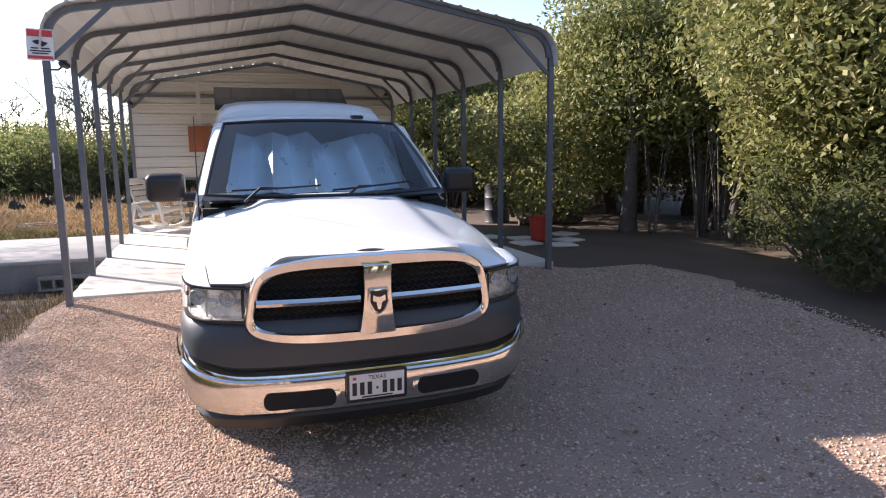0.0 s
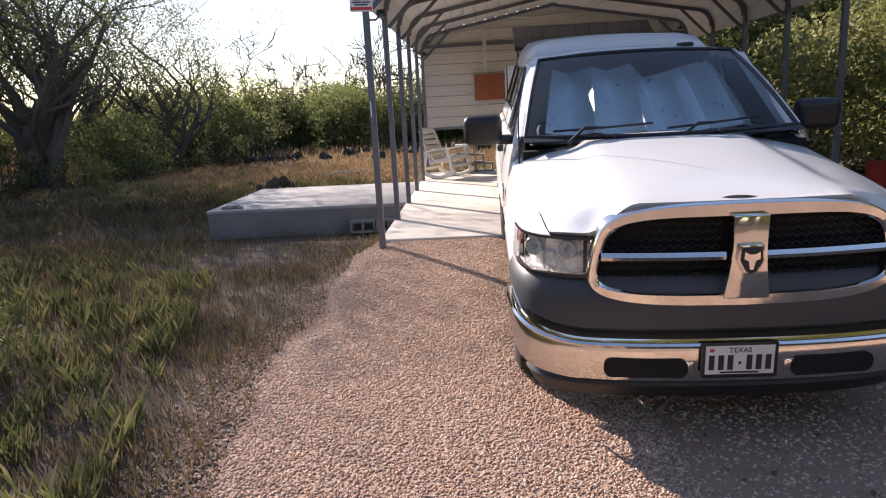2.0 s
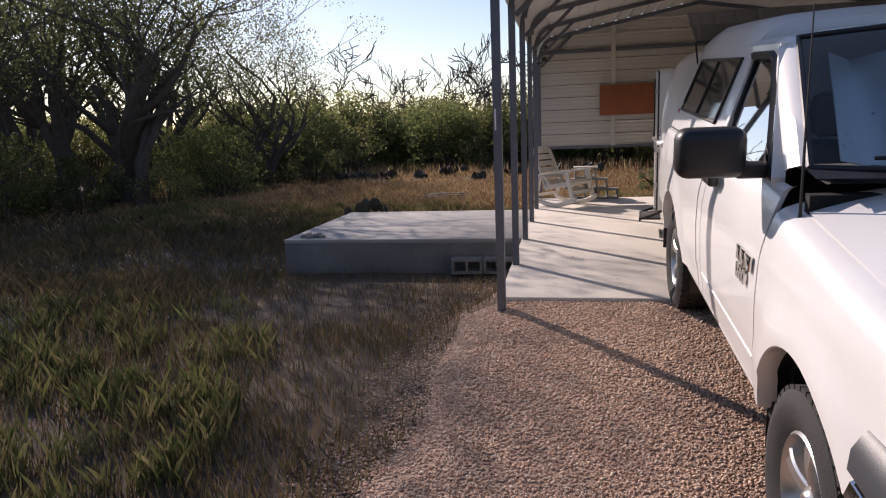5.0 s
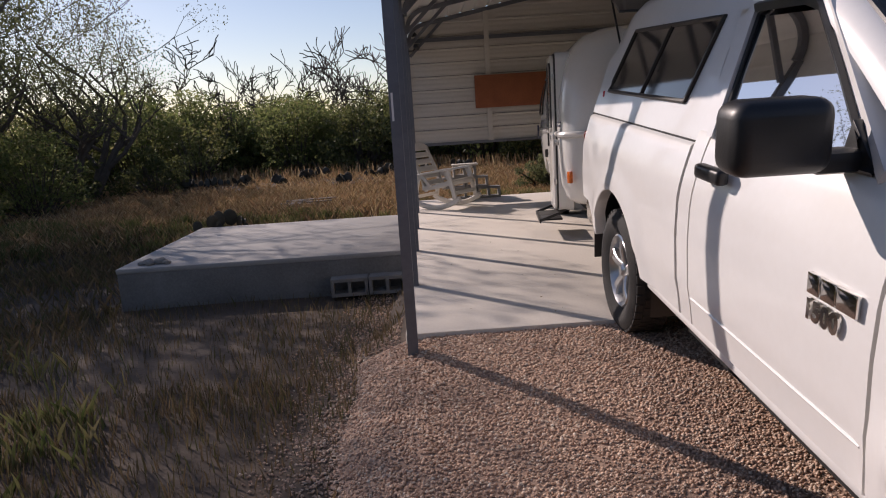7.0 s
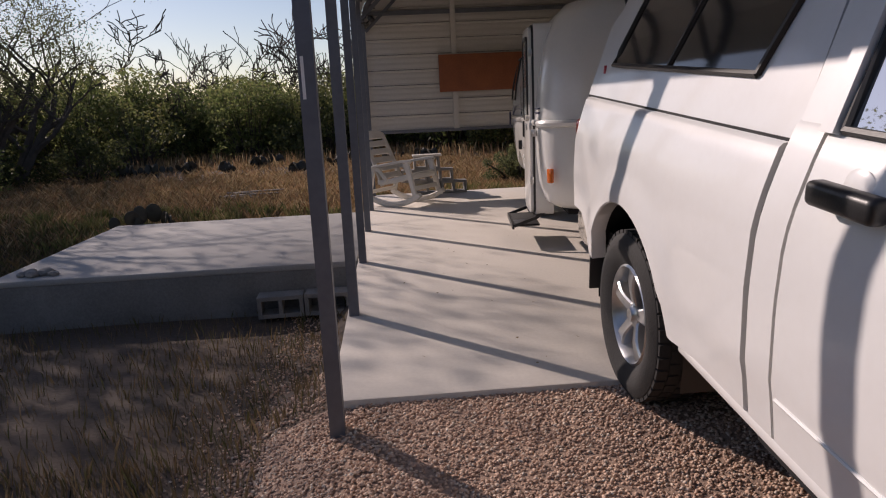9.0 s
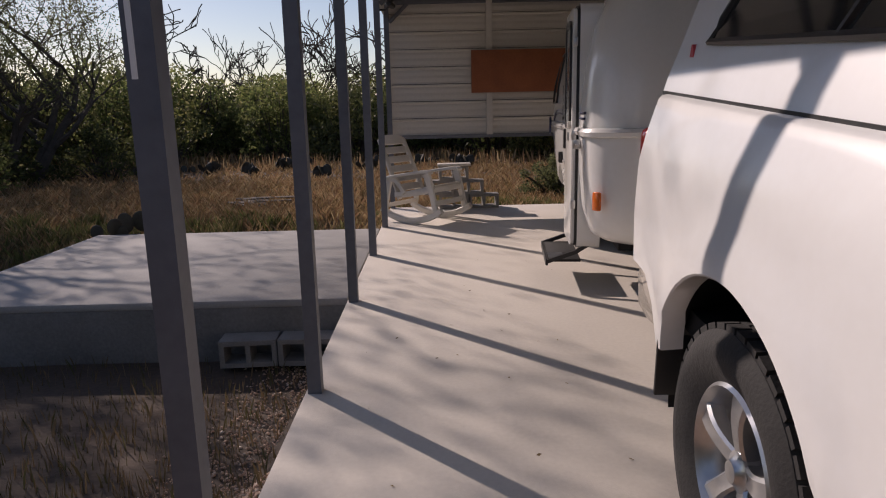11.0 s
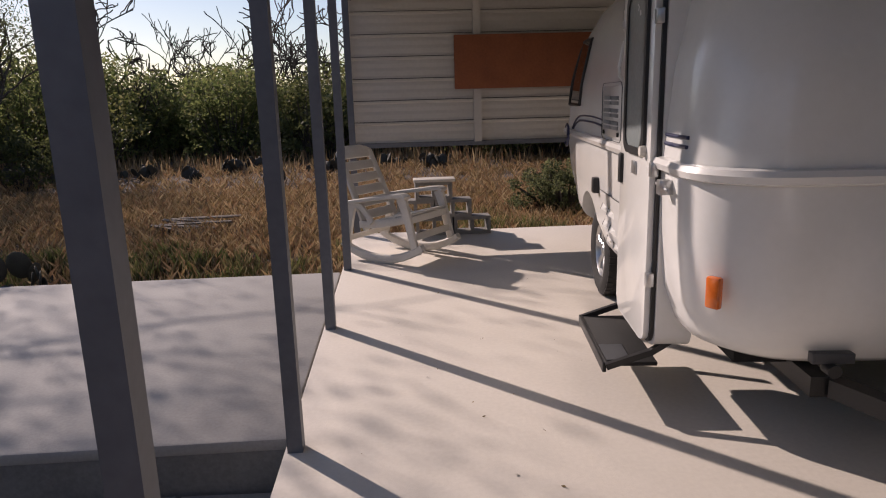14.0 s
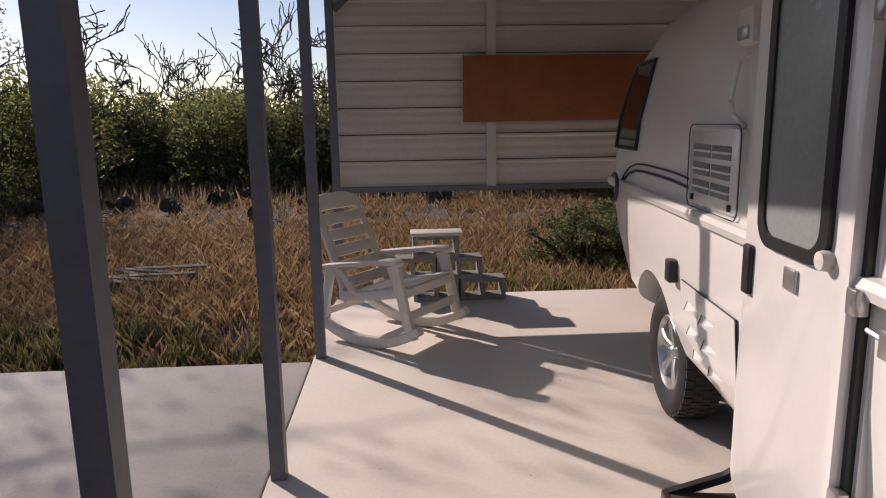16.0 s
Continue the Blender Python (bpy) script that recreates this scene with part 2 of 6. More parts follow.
def smoothstep(a, b, x):
    t = min(1.0, max(0.0, (x - a) / (b - a)))
    return t * t * (3 - 2 * t)


def round_poly(w, h, r, n=5):
    """Corners of a rounded rectangle centred on the origin."""
    out = []
    for cx, cy, a0 in ((w / 2 - r, h / 2 - r, 0), (-w / 2 + r, h / 2 - r, 90), (-w / 2 + r, -h / 2 + r, 180), (w / 2 - r, -h / 2 + r, 270)):
        for k in range(n + 1):
            a = radians(a0 + 90 * k / n)
            out.append((cx + r * math.cos(a), cy + r * math.sin(a)))
    return out


def words(text, size, depth, material, parent, m, name="lettering", align="LEFT", bold=0.0):
    """Letters of the built-in font as a mesh."""
    cu = bpy.data.curves.new(name, "FONT")
    cu.body, cu.size, cu.extrude, cu.align_x, cu.offset = text, size, depth, align, bold
    cu.resolution_u = 3
    tmp = bpy.data.objects.new("tmp", cu)
    scene.collection.objects.link(tmp)
    dg = bpy.context.evaluated_depsgraph_get()
    me = bpy.data.meshes.new_from_object(tmp.evaluated_get(dg))
    bpy.data.objects.remove(tmp)
    bpy.data.curves.remove(cu)
    me.materials.clear()
    me.materials.append(material)
    ob = new(name, me)
    ob.parent = parent
    ob.matrix_local = m
    return ob


# ---------------------------------------------------------------- ground
def ground_z(x, y):
    """Height of the earth: falls away from the slab towards the drive, lower beside the raised pad."""
    drive = -0.035 - 0.275 * smoothstep(4.3, 0.6, y)
    left = -0.33 - 0.13 * smoothstep(4.5, 7.0, y)
    back = -0.16
    z = left + (drive - left) * smoothstep(-0.75 + 0.5 * smoothstep(4.2, 5.6, y), 0.15, x)
    z += (back - z) * smoothstep(9.0, 11.5, y)
    z += (-0.16 - z) * smoothstep(5.0, 6.5, x) * smoothstep(-1.0, 2.0, y)
    d = math.hypot(x - 1, y - 4)
    z += 0.03 * noise.noise((x * 0.6, y * 0.6, 3.3)) * smoothstep(1.5, 6, abs(x - 1.6) + 0.5)
    z += 0.25 * noise.noise((x * 0.06, y * 0.06, 7.0)) * smoothstep(14, 40, d)
    return z


def axis_steps(lo, hi, fine_lo, fine_hi, fine, grow):
    out = [fine_lo]
    while out[-1] < fine_hi:
        out.append(out[-1] + fine)
    s = fine
    while out[-1] < hi:
        s *= grow
        out.append(out[-1] + s)
    s = fine
    while out[0] > lo:
        s *= grow
        out.insert(0, out[0] - s)
    return out


GX = axis_steps(-1500, 1500, -6, 10, 0.22, 1.16)
GY = axis_steps(-1500, 1500, -6, 14, 0.22, 1.16)
ground_mesh_v = [(x, y, ground_z(x, y)) for y in GY for x in GX]
nx = len(GX)
ground_mesh_f = [(j * nx + i, j * nx + i + 1, (j + 1) * nx + i + 1, (j + 1) * nx + i) for j in range(len(GY) - 1) for i in range(nx - 1)]
ground = raw("ground", ground_mesh_v, ground_mesh_f, M_ground, smooth=True)
tagged(ground, "dry brown earth with grass, sloping gently from the slab", "ground", kind="structure")


def drive_edge(y):
    """The ragged edge between gravel and grass."""
    return -0.35 + 0.35 * smoothstep(2.5, -1.5, y) - 0.35 * smoothstep(-1.0, -3.5, y) + 0.18 * noise.noise((y * 0.9, 0.3, 0)) - 0.25 * smoothstep(2.0, 0.6, y) * smoothstep(-1.2, 0.4, y)


drive_rows = []
for j in range(60):
    y = -6.5 + j * (4.24 + 6.5) / 59
    lo = drive_edge(y)
    hi = 7.2 + 0.6 * noise.noise((y * 0.5, 5, 1)) + 0.35 * noise.noise((y * 2.3, 2, 1))
    drive_rows.append([(lo + (hi - lo) * i / 40, y, ground_z(lo + (hi - lo) * i / 40, y) + 0.006) for i in range(41)])
drive = link("driveway", grid(drive_rows), M_gravelbed)
tagged(drive, "pink crushed-granite gravel driveway, tufts of weed at its edge", "driveway", kind="structure")

rng = np.random.default_rng(5)


def scatter_pebbles(name, n, x0, x1, y0, y1, lo, hi):
    """Loose stones as flattened, uneven octahedra."""
    x = rng.uniform(x0, x1, n)
    y = rng.uniform(y0, y1, n)
    keep = np.array([(xx > drive_edge(yy) - 0.55 * rng.random() ** 2) for xx, yy in zip(x, y)])
    x, y = x[keep], y[keep]
    n = len(x)
    z = np.array([ground_z(a, b) for a, b in zip(x, y)]) + 0.008
    s = rng.uniform(lo, hi, n)
    base = np.array([(1, 0, 0), (0, 1, 0), (-1, 0, 0), (0, -1, 0), (0, 0, 0.75), (0, 0, -0.6)])
    v = base[None] * rng.uniform(0.65, 1.25, (n, 6, 1)) + rng.normal(0, 0.1, (n, 6, 3))
    a = rng.uniform(0, 6.28, n)
    ca, sa = np.cos(a)[:, None], np.sin(a)[:, None]
    vx = v[..., 0] * ca - v[..., 1] * sa
    vy = v[..., 0] * sa + v[..., 1] * ca
    co = np.stack([vx * s[:, None] + x[:, None], vy * s[:, None] + y[:, None], v[..., 2] * s[:, None] + z[:, None]], -1)
    tri = np.array([(0, 1, 4), (1, 2, 4), (2, 3, 4), (3, 0, 4), (1, 0, 5), (2, 1, 5), (3, 2, 5), (0, 3, 5)])
    f = (tri[None] + (np.arange(n) * 6)[:, None, None]).reshape(-1, 3)
    me = bpy.data.meshes.new(name)
    me.vertices.add(n * 6)
    me.vertices.foreach_set("co", co.astype(np.float32).ravel())
    me.loops.add(len(f) * 3)
    me.loops.foreach_set("vertex_index", f.astype(np.int32).ravel())
    me.polygons.add(len(f))
    me.polygons.foreach_set("loop_start", np.arange(0, len(f) * 3, 3, dtype=np.int32))
    me.update(calc_edges=True)
    me.materials.append(M_pebble)
    return new(name, me)


tagged(scatter_pebbles("gravel", 105000, -0.9, 2.0, -2.4, 4.2, 0.0058, 0.0128), "loose pink and tan granite gravel on the drive", "gravel", kind="stuff")
tagged(scatter_pebbles("gravel", 42000, 2.0, 7.3, -3.0, 4.2, 0.007, 0.0145), "loose pink and tan granite gravel on the drive", "gravel", kind="stuff")

tagged(scatter_pebbles("gravel", 9000, -1.3, -0.1, 4.2, 7.02, 0.005, 0.013), "gravel strewn over bare soil beside the slab", "gravel", kind="stuff")

# ---------------------------------------------------------------- slabs
slab = link("slab", box((-0.05, 4.16, -0.45), (5.75, 11.62, 0.0), 0.012), M_concrete)
tagged(slab, "smooth pale concrete carport slab in sun and shade", "slab", kind="structure")
pad = link("raised_pad", box((-3.24, 7.10, -0.06), (-0.056, 9.98, -0.002), 0.015), M_concrete_grey)
part("pad_footing", box((-3.232, 7.108, -0.75), (-0.06, 9.97, -0.055), 0.01), M_padside, pad, "concrete sides of the pad, shade put into their dark colour")
tagged(pad, "grey raised concrete pad dappled with tree shade", "slab", kind="structure")

# ---------------------------------------------------------------- carport
POST_Y = [3.952, 5.476, 7.0, 8.524, 10.048, 11.56]
W = 5.56
MID = W / 2
EAVE, PITCH = 2.62, 0.178


def roof_line(off, n=7, x_in=0.0):
    """Half of the bowed rafter's line from the foot of the bend to the ridge, pushed out by off."""
    r = 0.34
    ang = math.atan(PITCH)
    pts = []
    for k in range(n + 1):
        a = (math.pi / 2 - ang) * k / n
        pts.append((r - (r + off) * math.cos(a), EAVE + (r + off) * math.sin(a)))
    x, z = pts[-1]
    pts.append((MID, z + (MID - x) * PITCH))
    return pts


carport = thing("carport", "open steel carport of grey square tubes with a pale sheet roof", "carport")
for y in POST_Y:
    for s in (0, 1):
        foot = ground_z(0, y) - 0.02 if y < 4.2 else 0.0
        bm = tube([(0, 0, foot), (0, 0, EAVE + 0.02)], 0.032, square=True)
        po = part("post", bm, M_galv, carport, smooth=False)
        po.location = (W if s else 0, y, 0)
    half = roof_line(-0.03)
    full = half + [(W - x, z) for x, z in half[-2::-1]]
    part("rafter", tube([(x, y, z) for x, z in full], 0.03, square=True), M_galv, carport, smooth=False)
    for s in (0, 1):
        a, b = (0.04, y, 2.42), (0.62, y, EAVE + 0.32 + 0.04)
        if s:
            a, b = (W - a[0], *a[1:]), (W - b[0], *b[1:])
        part("knee_brace", tube([a, b], 0.022, square=True), M_galv, carport, smooth=False)

# roof sheet with ribs that run the length of the carport
pts = roof_line(0.012, 8)
pts = [(-0.028, EAVE - 0.12)] + pts
full = pts + [(W - x, z) for x, z in pts[-2::-1]]
line = []
for (x0, z0), (x1, z1) in zip(full, full[1:]):
    n = max(1, int(math.hypot(x1 - x0, z1 - z0) / 0.02))
    for k in range(n):
        line.append((x0 + (x1 - x0) * k / n, z0 + (z1 - z0) * k / n))
line.append(full[-1])
run, ribbed = 0.0, []
for i, (x, z) in enumerate(line):
    if i:
        run += math.hypot(x - line[i - 1][0], z - line[i - 1][1])
    ph = (run / 0.229) % 1.0
    up = 0.018 * smoothstep(0.40, 0.46, ph) * smoothstep(0.62, 0.56, ph)
    ribbed.append((x, z + up))
roof = link("roof_sheeting", grid([[(x, 3.80, z) for x, z in ribbed], [(x, 11.66, z) for x, z in ribbed]]), M_sheet_roof)
tagged(roof, "pale ribbed steel roof sheeting over the carport", "roof", kind="structure")


# end wall of separate horizontal sheets, open below
def roof_z(x):
    return EAVE + 0.34 + (min(x, W - x) - 0.3) * PITCH - 0.02 if 0.3 < x < W - 0.3 else EAVE + 0.1


end_wall = thing("wall_end", "pale ribbed sheet-metal gable wall hung clear of the slab", "wall", kind="structure")
WALL_Y = 11.60
z = 0.97
while z < 3.5:
    zt = z + 0.222
    half_w = MID - 0.03
    if zt > EAVE + 0.25:
        half_w = min(half_w, max(0.12, (roof_z(MID) - zt + 0.03) / PITCH))
    bm = bmesh.new()
    prof = [(0.02, z + 0.003), (0.0, z + 0.004), (0.004, z + 0.03), (0.0, z + 0.075), (0.004, z + 0.11), (0.0, z + 0.15), (0.004, z + 0.185), (-0.012, zt - 0.022), (-0.012, zt - 0.005), (0.02, zt - 0.004)]
    add_grid(bm, [[(MID - half_w, WALL_Y + d, zz) for d, zz in prof], [(MID + half_w, WALL_Y + d, zz) for d, zz in prof]])
    part("panel", bm, M_sheet, end_wall, smooth=False)
    z = zt
bm = box((0.0, WALL_Y - 0.03, 0.925), (W, WALL_Y + 0.01, 0.972))
part("bottom_rail", bm, M_galv, end_wall, smooth=False)
for x in (1.33, 4.2):
    part("stud", box((x - 0.04, WALL_Y - 0.055, 0.965), (x + 0.04, WALL_Y - 0.006, roof_z(x))), M_sheet, end_wall, smooth=False)
gable = [(0.04, 0.975)] + [(x + 0.02, z_ - 0.02) for x, z_ in roof_line(-0.01)]
gable = gable + [(W - x, z_) for x, z_ in gable[-2::-1]]
# added black sheet; seen through the panel gaps it paints the grooves' shadow lines
part("groove_shade_sheet", prism(gable, "y", WALL_Y + 0.028, WALL_Y + 0.034), M_black, end_wall, smooth=False)
part("gable_infill", prism([(0.33, EAVE - 0.02)] + [p for p in gable if p[1] > EAVE + 0.2] + [(W - 0.33, EAVE - 0.02)], "y", WALL_Y + 0.021, WALL_Y + 0.026), M_sheet, end_wall, smooth=False)
part("girt", box((0.0, WALL_Y - 0.05, 2.64), (W, WALL_Y - 0.008, 2.70)), M_galv, end_wall, smooth=False)
board = link("wooden_board", box((1.09, 11.50, 1.51), (2.75, 11.53, 2.05), 0.004), M_rust)
tagged(board, "rust-brown stained plywood board hung on the end wall", "board")

# ---------------------------------------------------------------- pickup truck
M_screen = glass_mat("windscreen_glass", (0.95, 0.98, 0.98))
# deep tint on the door panes stands in for the cabin's shade
M_doorglass = glass_mat("door_glass", (0.055, 0.062, 0.066))
M_lens = glass_mat("lamp_lens", (0.93, 0.95, 0.95))
M_foil = mat("silver_foil_sunshade", (0.88, 0.95, 0.97), 0.30, metal=0.7, col2=(0.72, 0.83, 0.88), scale=7, fine=160, bump=0.35, bump_scale=110)
M_cabin = mat("grey_cabin_trim", (0.10, 0.10, 0.105), 0.8, col2=(0.07, 0.07, 0.075), scale=8)
# near-black base paints in the shade of hollows, openings and undersides
M_dark = mat("hollow_shade_black", (0.010, 0.010, 0.011), 0.9, scale=8)
M_plate = mat("plate_face", (0.72, 0.72, 0.72), 0.45, scale=20, amount=0.06)
M_beam = mat("lamp_reflector", (0.90, 0.90, 0.90), 0.28, metal=0.25, col2=(0.62, 0.62, 0.63), scale=22, fine=50, bump=0.5, bump_scale=40)
M_indicator = mat("amber_reflector", (0.34, 0.06, 0.025), 0.25, col2=(0.24, 0.04, 0.02), scale=30, coat=0.6)

F_HUB, R_HUB, ARCH, HUBZ = 1.075, 4.126, 0.515, 0.39
truck = thing("pickup_truck", "white single-cab pickup truck with chrome grille and bumper", "truck")
T = truck


def lerp_table(tab, x):
    if x <= tab[0][0]:
        return tab[0][1]
    for (a, va), (b, vb) in zip(tab, tab[1:]):
        if x <= b:
            return va + (vb - va) * (x - a) / (b - a)
    return tab[-1][1]


HW = [(0.36, 0.985), (0.50, 1.015), (0.62, 1.030), (0.66, 1.042), (0.9, 1.052), (1.08, 1.046), (1.16, 1.030), (1.28, 0.995), (1.36, 0.965)]


def half_width(y, z):
    w = lerp_table(HW, z)
    for h in (F_HUB, R_HUB):
        d = math.hypot(y - h, z - HUBZ)
        w += 0.022 * smoothstep(0.70, 0.54, d)
    if y < 0.9:
        w -= 0.03 * smoothstep(0.9, 0.35, y)
    return w


def arch_low(y, sill, hub):
    d = ARCH ** 2 - (y - hub) ** 2
    return max(sill, HUBZ + math.sqrt(d)) if d > 0 else sill


def columns(y0, y1, hub=None):
    ys = [y0 + (y1 - y0) * k / 26 for k in range(27)]
    if hub is not None:
        ys += [hub - ARCH * math.cos(math.pi * k / 28) for k in range(29)]
        ys += [hub - ARCH - 0.001, hub + ARCH + 0.001]
    return sorted(y for y in ys if y0 <= y <= y1)


def side_panel(name, s, ys, low, high, hub=None, top=(), nz=14):
    """A pressed body side: rows of points from sill or wheel arch up to a top edge, with a folded lip."""
    rows = []
    for y in ys:
        lo, hi = low(y), high(y)
        row = [(s * (half_width(y, lo) - 0.075), y, lo + 0.004), (s * (half_width(y, lo) - 0.006), y, lo)]
        for k in range(nz + 1):
            z = lo + 0.006 + (hi - lo - 0.006) * k / nz
            row.append((s * half_width(y, z), y, z))
        for dx, dz in top:
            row.append((s * (half_width(y, hi) - dx), y, hi + dz))
        rows.append(row)
    for end, dy in ((0, 0.012), (-1, -0.012)):
        lip = [(x - s * 0.02, y + dy * 0.3, z) for x, y, z in rows[end]]
        if end == 0:
            rows.insert(0, lip)
        else:
            rows.append(lip)
    return part(name, grid(rows), M_paint, T)


def hood_edge_z(y):
    return lerp_table([(0.15, 1.15), (0.5, 1.20), (1.0, 1.25), (1.62, 1.31)], y)


for s in (-1, 1):
    side_panel("front_wing", s, columns(0.44, 1.655, F_HUB), lambda y: arch_low(y, 0.47, F_HUB), lambda y: hood_edge_z(y) - 0.075, F_HUB,
               top=((0.012, 0.028), (0.04, 0.05), (0.085, 0.066), (0.125, 0.076)))
    door = side_panel("door", s, columns(1.672, 2.915), lambda y: 0.50, lambda y: 1.345, top=((0.012, 0.012), (0.03, 0.018)))
    side_panel("cab_corner", s, columns(2.93, 3.055), lambda y: 0.50, lambda y: 1.36, top=((0.012, 0.012),))
    bed = side_panel("bed_side", s, columns(3.085, 4.965, R_HUB), lambda y: arch_low(y, 0.50 + 0.21 * smoothstep(4.66, 4.84, y), R_HUB), lambda y: 1.295, R_HUB,
                     top=((0.012, 0.012), (0.06, 0.018)))
    part("sill_trim", box((s * 0.985 - 0.02, 1.60, 0.455), (s * 0.985 + 0.02, 3.60, 0.508), 0.012), M_paint, T)
    # door furniture
    hb = box((-0.026, -0.115, -0.030), (0.026, 0.115, 0.030), 0.016, seg=3)
    h = part("handle", hb, M_black, door, "black door handle")
    h.matrix_world = pose(s * 1.055, 2.70, 1.235)
    cup = part("handle_cup", lathe([(0.001, 0), (0.05, 0.002), (0.062, 0.010)], "x", 20), M_paint, door)
    cup.matrix_world = pose(s * (half_width(2.7, 1.23) - 0.004), 2.74, 1.235)
    # crease line along the door foot
    part("crease", tube([(s * 1.036, 1.69, 0.642), (s * 1.036, 2.9, 0.642)], 0.006, 6), M_paint, door)

# bonnet with raised middle; its front edge follows the grille and the lamps
def bonnet_edge_x(q):
    return 0.885 + 0.045 * min(1.0, q * 2.2)


def bonnet_point(u, q):
    """u across, q from the front edge to the cowl."""
    x = u * bonnet_edge_x(q)
    ax = abs(x)
    y0 = lerp_table([(0.0, 0.035), (0.25, 0.039), (0.5, 0.054), (0.74, 0.095), (0.885, 0.155)], ax)
    y1 = 1.60 - 0.06 * (1 - u * u)
    y = y0 + (y1 - y0) * q
    zf = 1.166 + 0.150 * smoothstep(0.715, 0.48, ax)
    zc = lerp_table([(-0.05, 1.315), (0.1, 1.335), (0.2, 1.345), (0.45, 1.365), (0.9, 1.40), (1.6, 1.448)], y)
    ze = lerp_table([(0.15, 1.166), (0.5, 1.198), (1.0, 1.25), (1.62, 1.31)], y)
    bul = 0.030 * smoothstep(0.62, 0.47, ax) * smoothstep(0.05, 0.7, y)
    zb = ze + (zc - 0.028 - ze) * (1 - abs(u) ** (2.6 + 1.6 * smoothstep(0.6, 0.1, y))) + bul
    g = smoothstep(-0.02, 0.13, q)
    return (x, y, zf + (zb - zf) * g)


rows = [[bonnet_point(-1 + 2 * i / 48, (j / 28) ** 1.4) for i in range(49)] for j in range(29)]
rows.insert(0, [(x, y + 0.012, z - 0.014) for x, y, z in rows[0]])
rows.insert(0, [(x, y + 0.07, z - 0.05) for x, y, z in rows[0]])
part("bonnet", grid(rows), M_paint, T)
for x in (-0.34, 0.34):
    part("washer_jet", box((x - 0.012, 1.40, 1.432), (x + 0.012, 1.43, 1.458), 0.004), M_black, T)

# front: plan line from the middle round to the wheel arch
PLAN = [(0.0, 0.01), (0.25, 0.014), (0.5, 0.032), (0.74, 0.075), (0.91, 0.15), (1.0, 0.25), (1.035, 0.40), (1.045, 0.60)]


def plan_at(u):
    """u from -1 to 1 across the front: place and outward direction."""
    a = abs(u) * (len(PLAN) - 1)
    i = min(int(a), len(PLAN) - 2)
    p0, p1 = PLAN[max(i - 1, 0)], PLAN[i]
    p2, p3 = PLAN[i + 1], PLAN[min(i + 2, len(PLAN) - 1)]
    if i == 0:
        p0 = (-PLAN[1][0], PLAN[1][1])
    f = a - i
    out = []
    for k in (0, 1):
        out.append(0.5 * (2 * p1[k] + (p2[k] - p0[k]) * f + (2 * p0[k] - 5 * p1[k] + 4 * p2[k] - p3[k]) * f * f + (3 * p1[k] - p0[k] - 3 * p2[k] + p3[k]) * f ** 3))
    return (math.copysign(out[0], u) if u else 0.0), out[1]


def sweep_front(profile, u0, u1, n=60, zoff=None, inset=0.0):
    """Draws a (forward, height) profile along the plan line."""
    rows = []
    for k in range(n + 1):
        u = u0 + (u1 - u0) * k / n
        x, y = plan_at(u)
        xa, ya = plan_at(max(-1, u - 0.01))
        xb, yb = plan_at(min(1, u + 0.01))
        t = Vector((xb - xa, yb - ya)).normalized()
        nx_, ny_ = t.y, -t.x
        rows.append([(x + nx_ * (o - inset), y + ny_ * (o - inset), z + (zoff(u, z) if zoff else 0.0)) for o, z in profile])
    return grid(rows)


def rise(u):
    return 0.15 * smoothstep(0.40, 1.0, abs(u))


def bumper_rise(u, z):
    """The bumper sweeps up towards the wheels, its upper edge more than its lower."""
    return rise(u) * (0.25 + 0.75 * min(1.0, max(0.0, (z - 0.375) / 0.28)))


def pad_rise(u, z):
    return rise(u) * min(1.0, max(0.0, (0.93 - z) / 0.29))


bump = part("bumper", sweep_front([(-0.10, 0.66), (-0.01, 0.66), (0.025, 0.645), (0.045, 0.60), (0.045, 0.50), (0.025, 0.42), (-0.02, 0.385), (-0.12, 0.375)], -0.985, 0.985, 80, bumper_rise), M_chrome, T, "chrome front bumper with road dust")
part("bumper_lip", sweep_front([(0.050, 0.632), (0.058, 0.620), (0.050, 0.606)], -0.97, 0.97, 70, bumper_rise), M_chrome, bump)
part("bumper_pad", sweep_front([(-0.12, 0.954), (-0.035, 0.950), (0.0, 0.915), (0.026, 0.82), (0.030, 0.70), (-0.05, 0.645)], -1.0, 1.0, 80, pad_rise), M_greyplastic, T, "dark grey plastic bumper cover")
part("air_dam", sweep_front([(-0.04, 0.395), (-0.02, 0.365), (-0.06, 0.29)], -0.80, 0.80, 50), M_black, T)
for s in (-1, 1):
    bm = prism([(a, b) for a, b in round_poly(0.40, 0.10, 0.042)], "y", -0.02, 0.03)
    sl = part("bumper_slot", bm, M_dark, bump)
    sl.matrix_world = pose(s * 0.44, -0.006, 0.50, 0, 0, s * 5)
    part("tow_hook", box((s * 0.245 - 0.035, -0.038, 0.465), (s * 0.245 + 0.035, 0.02, 0.54), 0.01), M_chrome, bump)

# grille: chrome surround, cross bars, black mesh
def ring(outer, inner, y0, y1, name, material, parent, bow=0.0):
    n = len(outer)
    rows = []
    for poly, y in ((outer, y1), (outer, y0 + 0.012), ([(a * 0.985, b * 0.985) for a, b in outer], y0), ([(a * 1.03, b * 1.04) for a, b in inner], y0), (inner, y0 + 0.012), (inner, y1)):
        rows.append([(a, y + bow * a * a, b) for a, b in poly])
    return part(name, grid(rows, close_u=True), material, parent)


